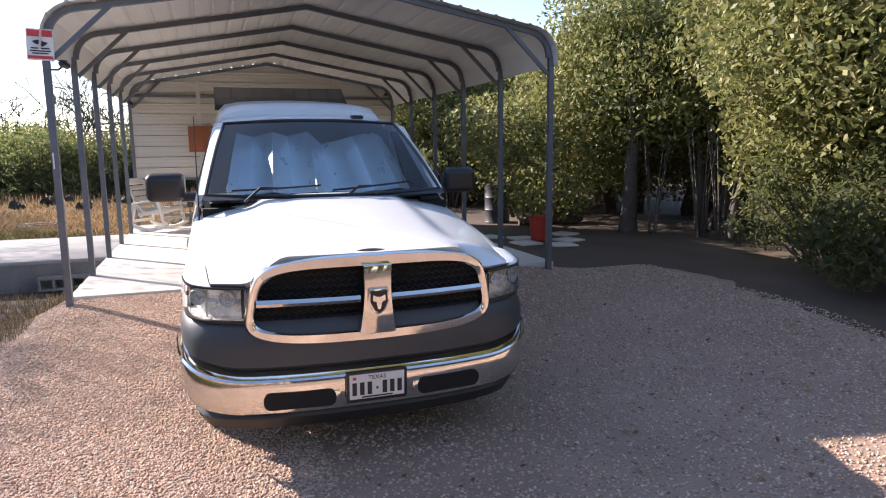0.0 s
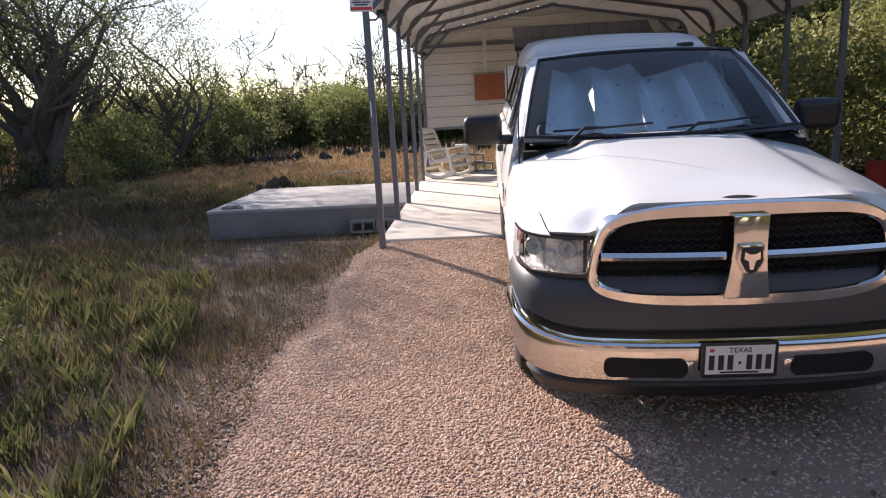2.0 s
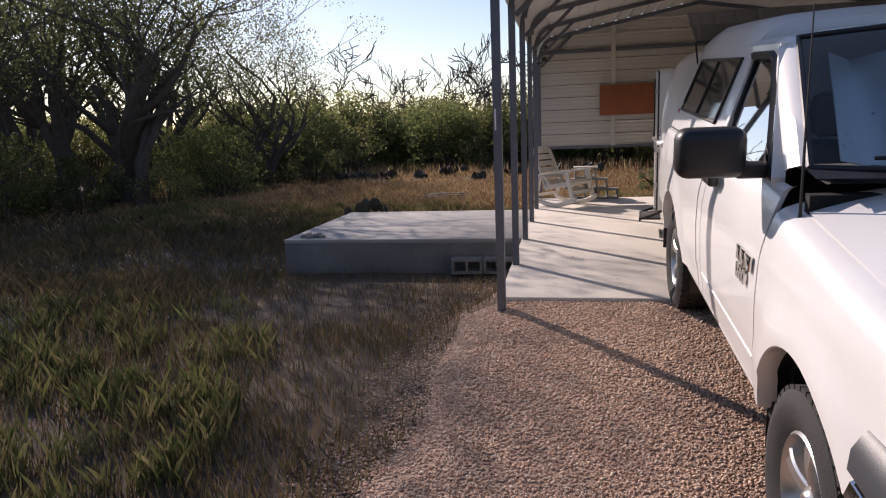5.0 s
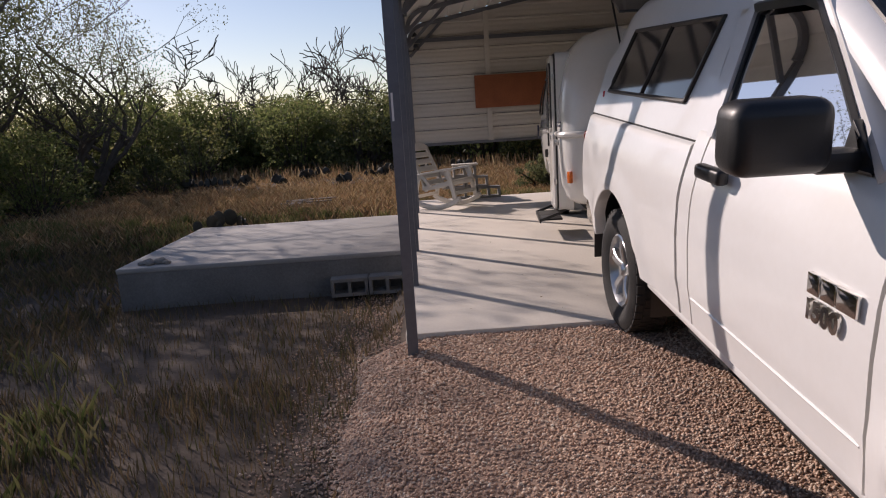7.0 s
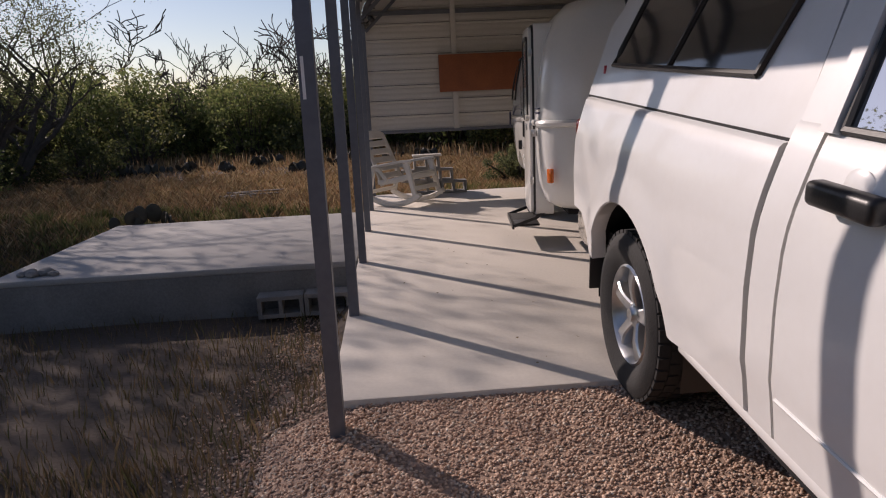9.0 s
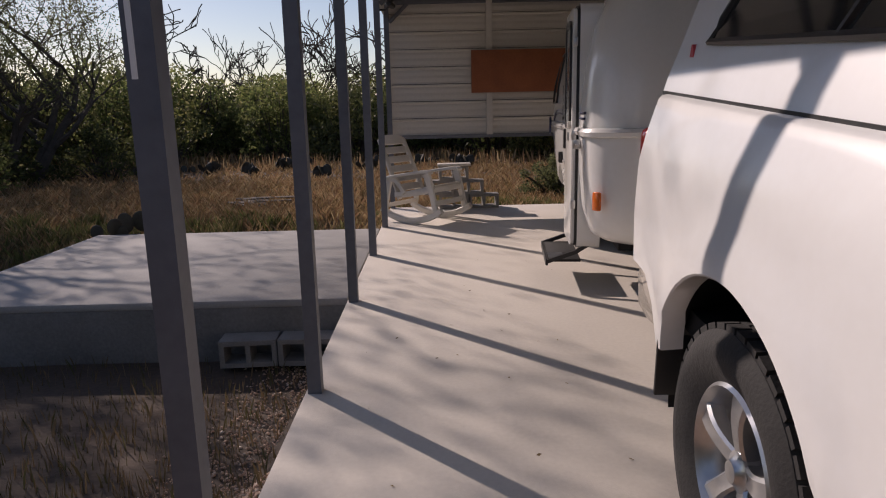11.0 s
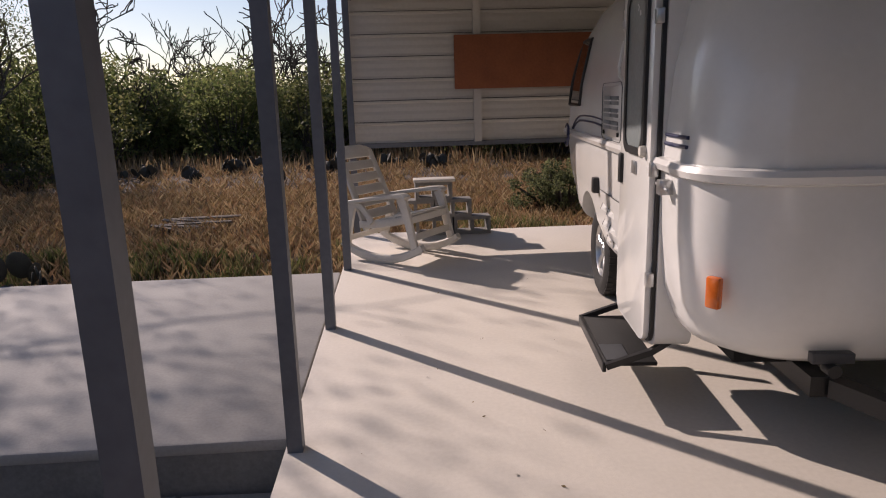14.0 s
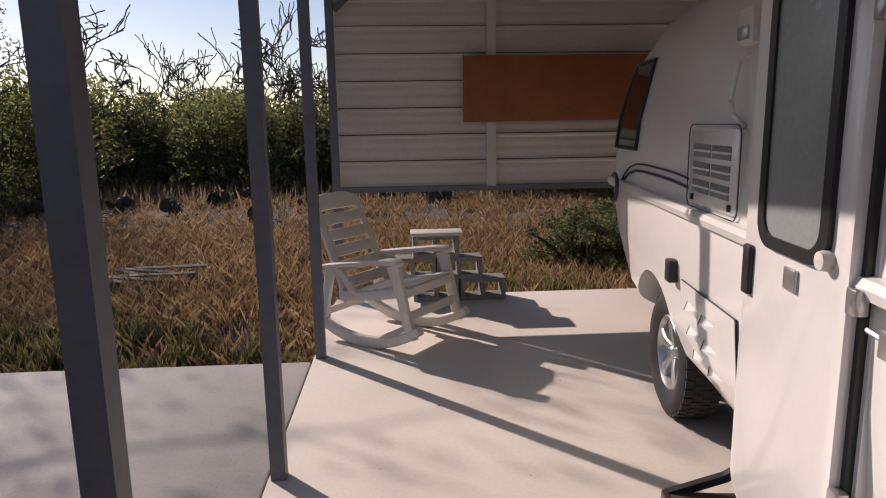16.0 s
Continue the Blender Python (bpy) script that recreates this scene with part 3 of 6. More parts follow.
grille = None
outer, inner = [], []
for k in range(64):
    a = 2 * math.pi * k / 64
    c, s_ = math.cos(a), math.sin(a)
    e = 0.46
    px = math.copysign(abs(c) ** e, c)
    pz = math.copysign(abs(s_) ** e, s_)
    wid = 0.705 + 0.045 * pz * -1
    outer.append((px * wid, pz * 0.232 + (0.022 if pz > 0 else -0.012) * (1 - px * px)))
    inner.append((px * (wid - 0.05), pz * 0.186 + 0.002))
grille = ring(outer, inner, -0.105, 0.16, "grille", M_chrome, T, 0.12)
tagged(grille, "chrome crosshair grille with black mesh")
grille.location = (0, 0.08, 1.06)
bm = bmesh.new()
bm.faces.new([bm.verts.new((a * 1.02, -0.02 + 0.12 * a * a, b * 1.03)) for a, b in inner])
part("mesh_back", bm, M_dark, grille).location = (0, 0.0, 0)
# honeycomb bars
bm = bmesh.new()
for s in (-1, 1):
    for zc in (0.092, -0.085):
        for r_ in range(4):
            zz = zc + (r_ - 1.5) * 0.036
            pts_ = []
            for k in range(27):
                x = s * (0.10 + k * 0.0212)
                pts_.append((x, -0.045 + 0.12 * x * x, zz + (0.008 if (k + r_) % 2 else -0.008)))
            add_tube(bm, pts_, 0.0045, 4)
part("mesh", bm, M_black, grille)
for s in (-1, 1):
    rows = []
    for k in range(13):
        x = s * (0.09 + (0.655 - 0.09) * k / 12)
        y = -0.10 + 0.12 * x * x
        rows.append([(x, y + 0.05, 0.03), (x, y, 0.024), (x, y - 0.012, 0.004), (x, y, -0.016), (x, y + 0.05, -0.022)])
    part("cross_bar", grid(rows), M_chrome, grille)
part("centre_bar", prism([(-0.082, 0.205), (0.082, 0.205), (0.075, 0.05), (0.08, -0.02), (0.105, -0.195), (-0.105, -0.195), (-0.08, -0.02), (-0.075, 0.05)], "y", -0.145, -0.07, 0.008), M_chrome, grille)
part("badge", prism([(-0.056, 0.075), (0.056, 0.075), (0.062, 0.0), (0.03, -0.06), (0.0, -0.078), (-0.03, -0.06), (-0.062, 0.0)], "y", -0.165, -0.14, 0.006), M_chrome, grille, "chrome shield badge")
part("badge_field", prism([(-0.046, 0.062), (0.046, 0.062), (0.05, 0.0), (0.024, -0.05), (0.0, -0.064), (-0.024, -0.05), (-0.05, 0.0)], "y", -0.169, -0.160), M_ink, grille)
part("badge_mark", prism([(-0.034, 0.042), (-0.012, 0.03), (0.012, 0.03), (0.034, 0.042), (0.036, 0.008), (0.016, 0.0), (0.008, -0.042), (-0.008, -0.042), (-0.016, 0.0), (-0.036, 0.008)], "y", -0.175, -0.166), M_chrome, grille)

part("lamp_carrier", sweep_front([(-0.10, 1.15), (-0.115, 1.13), (-0.115, 0.90)], -0.86, 0.86, 60), M_dark, T)


# headlights
def lamp_rise(u, z):
    return 0.022 - 0.042 * min(1.0, max(0.0, (z - 0.936) / 0.226))


for s in (-1, 1):
    ua, ub = (-0.885, -0.41) if s < 0 else (0.41, 0.885)
    lamp = part("headlight", sweep_front([(-0.016, 1.162), (-0.050, 1.152), (-0.068, 1.07), (-0.052, 1.045), (-0.068, 1.03), (-0.062, 0.952), (-0.012, 0.936)], ua, ub, 28, lamp_rise), M_beam, T, "clear headlight with chrome reflectors and amber corner")
    part("lens", sweep_front([(-0.012, 1.163), (0.004, 1.146), (0.014, 1.05), (0.014, 0.965), (-0.004, 0.932)], ua, ub, 28, lamp_rise), M_lens, lamp).visible_shadow = False
    for lo_, hi_ in ((1.158, 1.169), (0.924, 0.938)):
        part("bezel", sweep_front([(-0.05, lo_), (0.003, lo_), (0.003, hi_), (-0.05, hi_)], ua, ub, 24, lamp_rise), M_black, lamp)
    for uu in (0.418, 0.58, 0.745, 0.878):
        part("fin", sweep_front([(-0.058, 1.149), (-0.016, 1.139), (-0.010, 1.04), (-0.014, 0.955), (-0.058, 0.945)], s * uu - 0.006, s * uu + 0.006, 2, lamp_rise), M_black if uu in (0.418, 0.878) else M_alloy, lamp)
    oa, ob_ = (-0.872, -0.79) if s < 0 else (0.79, 0.872)
    part("indicator", sweep_front([(-0.045, 1.148), (-0.006, 1.131), (-0.004, 1.065), (-0.04, 1.058)], oa, ob_, 8, lamp_rise), M_indicator, lamp)
    for uu, zz, rr in ((0.485, 1.075, 0.045), (0.66, 1.07, 0.045)):
        x, y = plan_at(s * uu)
        bowl = part("reflector_bowl", lathe([(0.003, 0.03), (rr * 0.3, 0.012), (rr * 0.35, 0.03), (rr * 0.7, 0.022), (rr, 0.0), (rr + 0.004, 0.004)], "y", 20), M_beam, lamp)
        bowl.matrix_world = pose(x * 0.985, y + 0.030, zz, 0, 0, s * (18 + 60 * (uu - 0.5)))
    # wing over the lamp, from the bonnet's shut line out to the lamp
    rows = []
    for k in range(17):
        f = k / 16
        u = s * (0.545 + 0.345 * f)
        x, y = plan_at(u)
        yt = 0.155 + (0.48 - 0.155) * f
        q = (yt - 0.155) / 1.445
        b = Vector((x - s * 0.004, y + 0.006, 1.170 + lamp_rise(u, 1.17)))
        tx, ty, tz = bonnet_point(s, q)
        t_ = Vector((tx + s * 0.006, ty, tz))
        rows.append([tuple(b + (t_ - b) * v + Vector((0, 0, 0.012 * f * math.sin(math.pi * v ** 0.7)))) for v in (0, 0.12, 0.3, 0.55, 0.8, 1.0)] + [tuple(t_ - Vector((s * 0.006, 0, 0.03)))])
    part("wing_corner", grid(rows), M_paint, T)

# number plate with its frame
plate = part("number_plate", prism([(a, b) for a, b in round_poly(0.355, 0.185, 0.012)], "y", -0.012, 0.0, 0.002), M_black, T, "white number plate in a black frame")
plate.matrix_world = pose(-0.01, -0.050, 0.552)
part("plate_face", box((-0.16, -0.016, -0.072), (0.16, -0.011, 0.076)), M_plate, plate)
words("TEXAS", 0.036, 0.001, M_ink, plate, pose(0, -0.0175, 0.042, 90, 0, 0), align="CENTER")
for k in range(7):
    if k == 3:
        part("plate_mark", box((-0.006, -0.019, -0.02), (0.006, -0.016, -0.006)), M_ink, plate)
        continue
    x = -0.132 + k * 0.044
    part("plate_bar", box((x - 0.013, -0.019, -0.048), (x + 0.013, -0.016, 0.028)), M_ink, plate)
part("plate_strip", box((-0.09, -0.0185, -0.066), (0.09, -0.016, -0.058)), M_ink, plate)
part("plate_star", box((-0.142, -0.0185, 0.046), (-0.122, -0.016, 0.062)), M_signred, plate)

# windscreen, pillars, roof
def ws_point(u, v):
    """Windscreen: u across, v from foot to head."""
    hw = 0.905 + (0.735 - 0.905) * v
    bow = (0.20 - 0.08 * v) * (1 - u * u)
    return (u * hw, 1.60 + (2.46 - 1.60) * v - bow + 0.02 * math.sin(math.pi * v), 1.445 + (1.93 - 1.445) * v + 0.035 * math.sin(math.pi * v) + 0.03 * (1 - u * u) * v)


us = [-1 + 2 * k / 20 for k in range(21)]
pane = part("windscreen", grid([[ws_point(u, 0.015 + 0.97 * v / 10) for u in us] for v in range(11)]), M_screen, T, "clear windscreen with a foil sunshade behind it")
pane.visible_shadow = False
bm = bmesh.new()
edge = [ws_point(-1, v / 10) for v in range(11)] + [ws_point(u, 1) for u in us[1:-1]] + [ws_point(1, 1 - v / 10) for v in range(11)] + [ws_point(u, 0) for u in us[::-1][1:-1]]
add_tube(bm, edge + edge[:1], 0.014, 6, caps=False)
part("screen_seal", bm, M_black, pane)
for s in (-1, 1):
    rows = []
    for v in range(11):
        p = Vector(ws_point(s, v / 10))
        out = lerp_table([(0, 0.055), (1, 0.075)], v / 10)
        rows.append([(p.x, p.y - 0.004, p.z + 0.004), (p.x + s * out * 0.55, p.y + 0.02, p.z + 0.006), (p.x + s * out * 0.98, p.y + 0.075, p.z - 0.012), (p.x + s * out, p.y + 0.12, p.z - 0.03), (p.x + s * out * 0.8, p.y + 0.13, p.z - 0.03)])
    part("front_pillar", grid(rows), M_paint, T)
rows = []
for j in range(13):
    y = 2.45 + (3.06 - 2.45) * j / 12
    hw = 0.735 + 0.02 * j / 12
    rows.append([(s_ * k_, y - 0.075 * (1 - (k_ * s_) ** 2 / 0.6) * smoothstep(2.8, 2.45, y), z_) for s_, k_, z_ in
                 [(-1, hw + 0.075, 1.86), (-1, hw + 0.06, 1.91)] + [(1, hw * q, 1.93 + 0.045 * (1 - abs(q) ** 3) + 0.01 * smoothstep(2.45, 2.7, y)) for q in (-1, -0.9, -0.6, -0.3, 0, 0.3, 0.6, 0.9, 1)] + [(1, hw + 0.06, 1.91), (1, hw + 0.075, 1.86)]])
part("roof", grid(rows), M_paint, T)
part("roof_lamp", prism(round_poly(0.10, 0.03, 0.012), "y", 2.50, 2.62, 0.006), M_black, T).location = (0.42, 0, 1.985)
# cab back, floor, bulkhead
part("cab_back", prism([(-0.95, 0.5), (0.95, 0.5), (0.95, 1.36), (0.80, 1.86), (0.72, 1.93), (-0.72, 1.93), (-0.80, 1.86), (-0.95, 1.36)], "y", 3.03, 3.05), M_paint, T, smooth=False)
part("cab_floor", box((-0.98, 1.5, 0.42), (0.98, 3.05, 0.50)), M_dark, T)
part("chassis", box((-0.45, 0.25, 0.36), (0.45, 4.9, 0.55), 0.02), M_dark, T)
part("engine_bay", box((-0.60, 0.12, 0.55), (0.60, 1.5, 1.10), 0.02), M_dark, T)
part("bulkhead", box((-0.93, 1.50, 0.5), (0.93, 1.55, 1.36)), M_dark, T)
part("dashboard", grid([[(x, y, z) for x in (-0.88, -0.4, 0, 0.4, 0.88)] for y, z in ((1.50, 1.40), (1.75, 1.415), (2.0, 1.40), (2.06, 1.30), (2.04, 1.0))]), M_cabin, T)
for s in (-1, 1):
    seat = part("seat", box((s * 0.45 - 0.30, 2.60, 0.55), (s * 0.45 + 0.30, 2.80, 1.42), 0.06), M_cabin, T)
    part("headrest", box((s * 0.45 - 0.14, 2.62, 1.44), (s * 0.45 + 0.14, 2.74, 1.66), 0.05), M_cabin, seat)
part("cowl", grid([[(u * 0.92, 1.50 + 0.10 * u * u - 0.11, 1.422 + 0.01 * (1 - u * u)) for u in us], [(u * 0.92, 1.60 - 0.18 * (1 - u * u), 1.445) for u in us]]), M_black, T)
# wipers
for x0, x1 in ((-0.72, -0.08), (0.0, 0.62)):
    pts_ = []
    for k in range(7):
        x = x0 + (x1 - x0) * k / 6
        p = ws_point(x / 0.9, 0.03 + 0.05 * k / 6)
        pts_.append((p[0], p[1] - 0.02, p[2] + 0.02))
    wp = part("wiper", tube(pts_, 0.008, 6), M_black, T)
    part("wiper_arm", tube([(x0 + 0.08, 1.43, 1.41), (x0 + 0.2, pts_[2][1] - 0.02, pts_[2][2] + 0.012), pts_[3]], 0.010, 6), M_black, wp)

# folded foil sunshade propped behind the glass
shade = part("sunshade", grid([[(lambda p, k: (p[0], p[1] + 0.04 + (0.20 if k % 2 else 0.0) + 0.12 * (1 - v), p[2] - 0.02 - (0.05 if k % 2 else 0.0) - (0.07 if k in (5, 6) else 0.0)))(ws_point(-0.84 + 1.68 * k / 9, 0.04 + 0.80 * v), k) for k in range(10)] for v in (0, 0.25, 0.5, 0.75, 1.0)], thick=0.004), M_foil, T, "silver foil sunshade standing in folds", smooth=False)

# side windows
def side_win(s, y, z):
    """Leaning plane of the side glass."""
    return (s * (0.962 - (z - 1.35) * 0.31), y, z)


for s in (-1, 1):
    poly = [(1.86, 1.365), (2.86, 1.365), (2.86, 1.83), (2.80, 1.862), (2.46, 1.862), (2.36, 1.83)]
    bm = bmesh.new()
    bm.faces.new([bm.verts.new(side_win(s, y, z)) for y, z in poly])
    glass = part("door_window", bm, M_doorglass, T, "door glass with the dark of the cabin put into its tint")
    glass.visible_shadow = False
    bm = bmesh.new()
    ring_ = [Vector(side_win(s, y, z)) + Vector((s * 0.006, 0, 0)) for y, z in poly]
    add_tube(bm, ring_ + ring_[:1], 0.013, 6, caps=False)
    part("window_seal", bm, M_black, glass)
    # painted window frame behind the glass, up to the roof
    fr = [(2.875, 1.345), (2.925, 1.345), (2.925, 1.88), (2.40, 1.885), (1.78, 1.37), (1.85, 1.36), (2.43, 1.872), (2.875, 1.872)]
    bm = bmesh.new()
    for a, b in (((2.90, 1.35), (2.90, 1.885)), ((2.92, 1.88), (2.40, 1.882)), ((2.42, 1.878), (1.80, 1.362))):
        pa, pb = Vector(side_win(s, *a)), Vector(side_win(s, *b))
        add_tube(bm, [pa, pb], 0.026, square=True)
    part("window_frame", bm, M_paint, T)
    bm = bmesh.new()
    add_grid(bm, [[side_win(s, y, z) for z in (1.35, 1.6, 1.88)] for y in (2.925, 3.05)])
    part("rear_pillar", bm, M_paint, T)
    # rain visor along the top of the door glass
    vis = [Vector(side_win(s, y, z)) + Vector((s * 0.035, 0, -0.012)) for y, z in ((1.93, 1.43), (2.15, 1.62), (2.40, 1.825), (2.50, 1.85), (2.86, 1.852))]
    vin = [p + Vector((-s * 0.02, 0.012, 0.04)) for p in vis]
    part("rain_visor", grid([[tuple(p) for p in vis], [tuple(p + Vector((s * 0.006, 0, 0.03))) for p in vis], [tuple(p) for p in vin]]), M_black, T)
    # mirror
    mir = part("mirror", box((s * 1.195 - 0.142, 1.88, 1.36), (s * 1.195 + 0.142, 2.05, 1.572), 0.05, seg=4), M_black, T, "black door mirror")
    part("mirror_arm", box((s * 1.02 - 0.08, 1.91, 1.355), (s * 1.02 + 0.08, 2.02, 1.42), 0.02), M_black, mir)
    part("mirror_glass", box((s * 1.195 - 0.115, 2.044, 1.385), (s * 1.195 + 0.115, 2.056, 1.548), 0.01), M_chrome, mir)
    part("mirror_patch", prism([(1.84, 1.36), (2.02, 1.36), (1.97, 1.50)], "x", s * 0.955 - 0.015, s * 0.955 + 0.015, 0.004), M_black, mir)
    # raised lettering on the door
    mtx = Matrix.Translation((s * 1.062, 1.95 if s < 0 else 1.70, 0.0)) @ Matrix.Rotation(radians(-90 if s < 0 else 90), 4, "Z") @ Matrix.Rotation(radians(90), 4, "X")
    for k, wdt in enumerate((0.06, 0.07, 0.09)):
        y = 1.93 - 0.075 * k - (0.01 if k == 2 else 0)
        part("badge_bar", box((s * 1.058 - 0.008, y - wdt / 2, 1.00), (s * 1.058 + 0.008, y + wdt / 2, 1.065), 0.004), M_chrome, T)
    words("1500", 0.085, 0.006, M_chrome, T, Matrix.Translation((s * 1.060, 1.965 if s < 0 else 1.74, 0.925)) @ mtx.to_3x3().to_4x4(), bold=0.004)

# whip antenna on the wing
ant = part("antenna", tube([(-0.955, 1.50, 1.20), (-0.955, 1.51, 1.30), (-0.95, 1.56, 2.02)], [0.012, 0.006, 0.0025], 6), M_black, T)


# wheels
def wheel(parent, x, y, z, s, name="wheel"):
    tyre_r, rim_r, wd = 0.385, 0.235, 0.125
    w = part(name, lathe([(rim_r - 0.004, -wd * 0.72), (rim_r + 0.02, -wd * 0.84), (rim_r + 0.07, -wd), (tyre_r - 0.045, -wd * 0.98), (tyre_r - 0.012, -wd * 0.82), (tyre_r, -wd * 0.55), (tyre_r + 0.002, 0), (tyre_r, wd * 0.55), (tyre_r - 0.012, wd * 0.82), (tyre_r - 0.045, wd * 0.98), (rim_r + 0.07, wd), (rim_r + 0.02, wd * 0.84), (rim_r - 0.004, wd * 0.72)], "x", 48), M_rubber, parent, "black all-terrain tyre on a silver five-spoke rim")
    bm = bmesh.new()
    for k in range(40):
        for row, off in ((-0.078, 0.0), (-0.027, 0.5), (0.027, 0.0), (0.078, 0.5)):
            a = 2 * math.pi * (k + off) / 40
            hgt = 0.012 if abs(row) < 0.1 else 0.004
            rr = tyre_r + (0.0 if abs(row) < 0.1 else -0.012)
            add_box(bm, (row - 0.022, -0.024, rr - 0.012), (row + 0.022, 0.024, rr + hgt * 0.45), 0, Matrix.Rotation(a, 4, "X"))
    part("tread", bm, M_rubber, w, smooth=False)
    rim = part("rim", lathe([(rim_r, s * wd * 0.72), (rim_r - 0.012, s * wd * 0.80), (rim_r - 0.03, s * wd * 0.62), (rim_r - 0.045, s * wd * 0.2), (rim_r - 0.05, -s * wd * 0.5), (0.06, -s * wd * 0.45)], "x", 40), M_alloy, w, "silver alloy rim")
    part("brake", lathe([(0.16, -s * 0.02), (0.16, 0.0), (0.05, s * 0.005)], "x", 24), M_dark, rim)
    for k in range(5):
        a = 2 * math.pi * k / 5
        rot = Matrix.Rotation(a, 4, "X")
        rows_ = []
        for q in range(7):
            f = q / 6
            rr = 0.045 + (rim_r - 0.05 - 0.04) * f + 0.03 * f
            half_ = 0.030 - 0.004 * math.sin(f * math.pi) + 0.018 * f * f
            xo = s * (0.070 + 0.022 * math.sin(f * 2.4))
            rows_.append([tuple(rot @ Vector((xx, yy_, rr))) for xx, yy_ in ((xo - s * 0.045, -half_), (xo - s * 0.008, -half_), (xo, -half_ * 0.72), (xo - s * 0.006, 0), (xo, half_ * 0.72), (xo - s * 0.008, half_), (xo - s * 0.045, half_))])
        part("spoke", grid(rows_), M_alloy, rim)
    part("hub_cap", lathe([(0.001, s * 0.092), (0.03, s * 0.090), (0.038, s * 0.078), (0.055, s * 0.07), (0.06, s * 0.03)], "x", 24), M_alloy, rim)
    w.matrix_local = pose(x, y, z)
    return w


for s in (-1, 1):
    for hub in (F_HUB, R_HUB):
        wheel(T, s * 0.915, hub, HUBZ, s)
        rows = [[(s * 0.985, hub + (ARCH + 0.03) * math.cos(a), HUBZ + (ARCH + 0.03) * math.sin(a)), (s * 0.62, hub + (ARCH + 0.03) * math.cos(a), HUBZ + (ARCH + 0.03) * math.sin(a))] for a in [radians(-12 + 204 * k / 20) for k in range(21)]]
        part("wheel_liner", grid(rows), M_black, T)
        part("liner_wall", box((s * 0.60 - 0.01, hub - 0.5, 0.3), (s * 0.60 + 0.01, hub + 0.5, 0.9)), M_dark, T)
    part("mud_flap", box((s * 0.93 - 0.11, R_HUB + ARCH + 0.005, 0.33), (s * 0.93 + 0.11, R_HUB + ARCH + 0.02, 0.62), 0.004), M_black, T)

# tail: lamp, gate, chrome bumper
part("tailgate", box((-0.93, 4.99, 0.62), (0.93, 5.03, 1.29), 0.015), M_paint, T)
part("bed_floor", box((-0.96, 3.09, 0.58), (0.96, 5.0, 0.66)), M_dark, T)
for s in (-1, 1):
    part("tail_lamp", box((s * 0.965 - 0.065, 4.945, 0.80), (s * 0.965 + 0.066, 5.04, 1.195), 0.03, seg=3), M_red, T, "red tail lamp")
rb = [(-1.0, 4.74), (-1.025, 4.95), (-0.97, 5.10), (-0.88, 5.16), (0, 5.19), (0.88, 5.16), (0.97, 5.10), (1.025, 4.95), (1.0, 4.74)]
part("rear_bumper", grid([[(x * k_, y + d, z) for x, y in rb] for k_, d, z in ((0.95, -0.02, 0.715), (0.99, 0.0, 0.71), (1.0, 0.01, 0.66), (0.995, 0.0, 0.55), (0.97, -0.03, 0.50))]), M_chrome, T, "chrome rear bumper")

# canopy over the bed
def canopy_section(y):
    top = lerp_table([(3.07, 2.03), (3.25, 2.085), (4.2, 2.10), (4.75, 2.05), (5.02, 1.95)], y)
    half = []
    for x, z in ((0.955, 1.315), (0.945, 1.36), (0.915, 1.46), (0.86, 1.66), (0.80, top - 0.20), (0.765, top - 0.10), (0.70, top - 0.035), (0.55, top - 0.005), (0.25, top + 0.01), (0, top + 0.014)):
        half.append((x, z))
    return half


can_rows = []
for j in range(25):
    y = 3.07 + (5.03 - 3.07) * j / 24
    half = canopy_section(y)
    lean = 0.22 * smoothstep(4.6, 5.03, y)
    can_rows.append([(-x, y - lean * (z - 1.315) * 0.8, z) for x, z in half] + [(x, y - lean * (z - 1.315) * 0.8, z) for x, z in half[-2::-1]])
canopy = thing("truck_canopy", "white fibreglass canopy with dark side windows on the truck bed", "canopy")
C = canopy
shell = part("shell", grid(can_rows), M_paint, C)
for row, nm in ((can_rows[0], "front_face"),):
    bm = bmesh.new()
    bm.faces.new([bm.verts.new(p) for p in row])
    part(nm, bm, M_paint if nm == "front_face" else M_glassdark, C, smooth=False)
hatch_ = part("rear_hatch", grid([[(x, y, z) for x in (-0.80, -0.4, 0, 0.4, 0.80)] for y, z in ((4.93, 1.985), (5.2, 2.12), (5.48, 2.24))], thick=0.02), M_glassdark, C, "dark glass rear hatch propped open", smooth=False)
for s in (-1, 1):
    part("gas_strut", tube([(s * 0.74, 4.97, 1.60), (s * 0.76, 5.30, 2.14)], 0.008, 6), M_black, hatch_)
part("base_rail", box((-0.96, 3.075, 1.302), (0.96, 5.02, 1.318)), M_black, C)


def can_side(s, y, z, off=0.0):
    w = lerp_table([(1.36, 0.945), (1.46, 0.915), (1.66, 0.86), (1.88, 0.80)], z)
    return (s * (w + off), y, z)


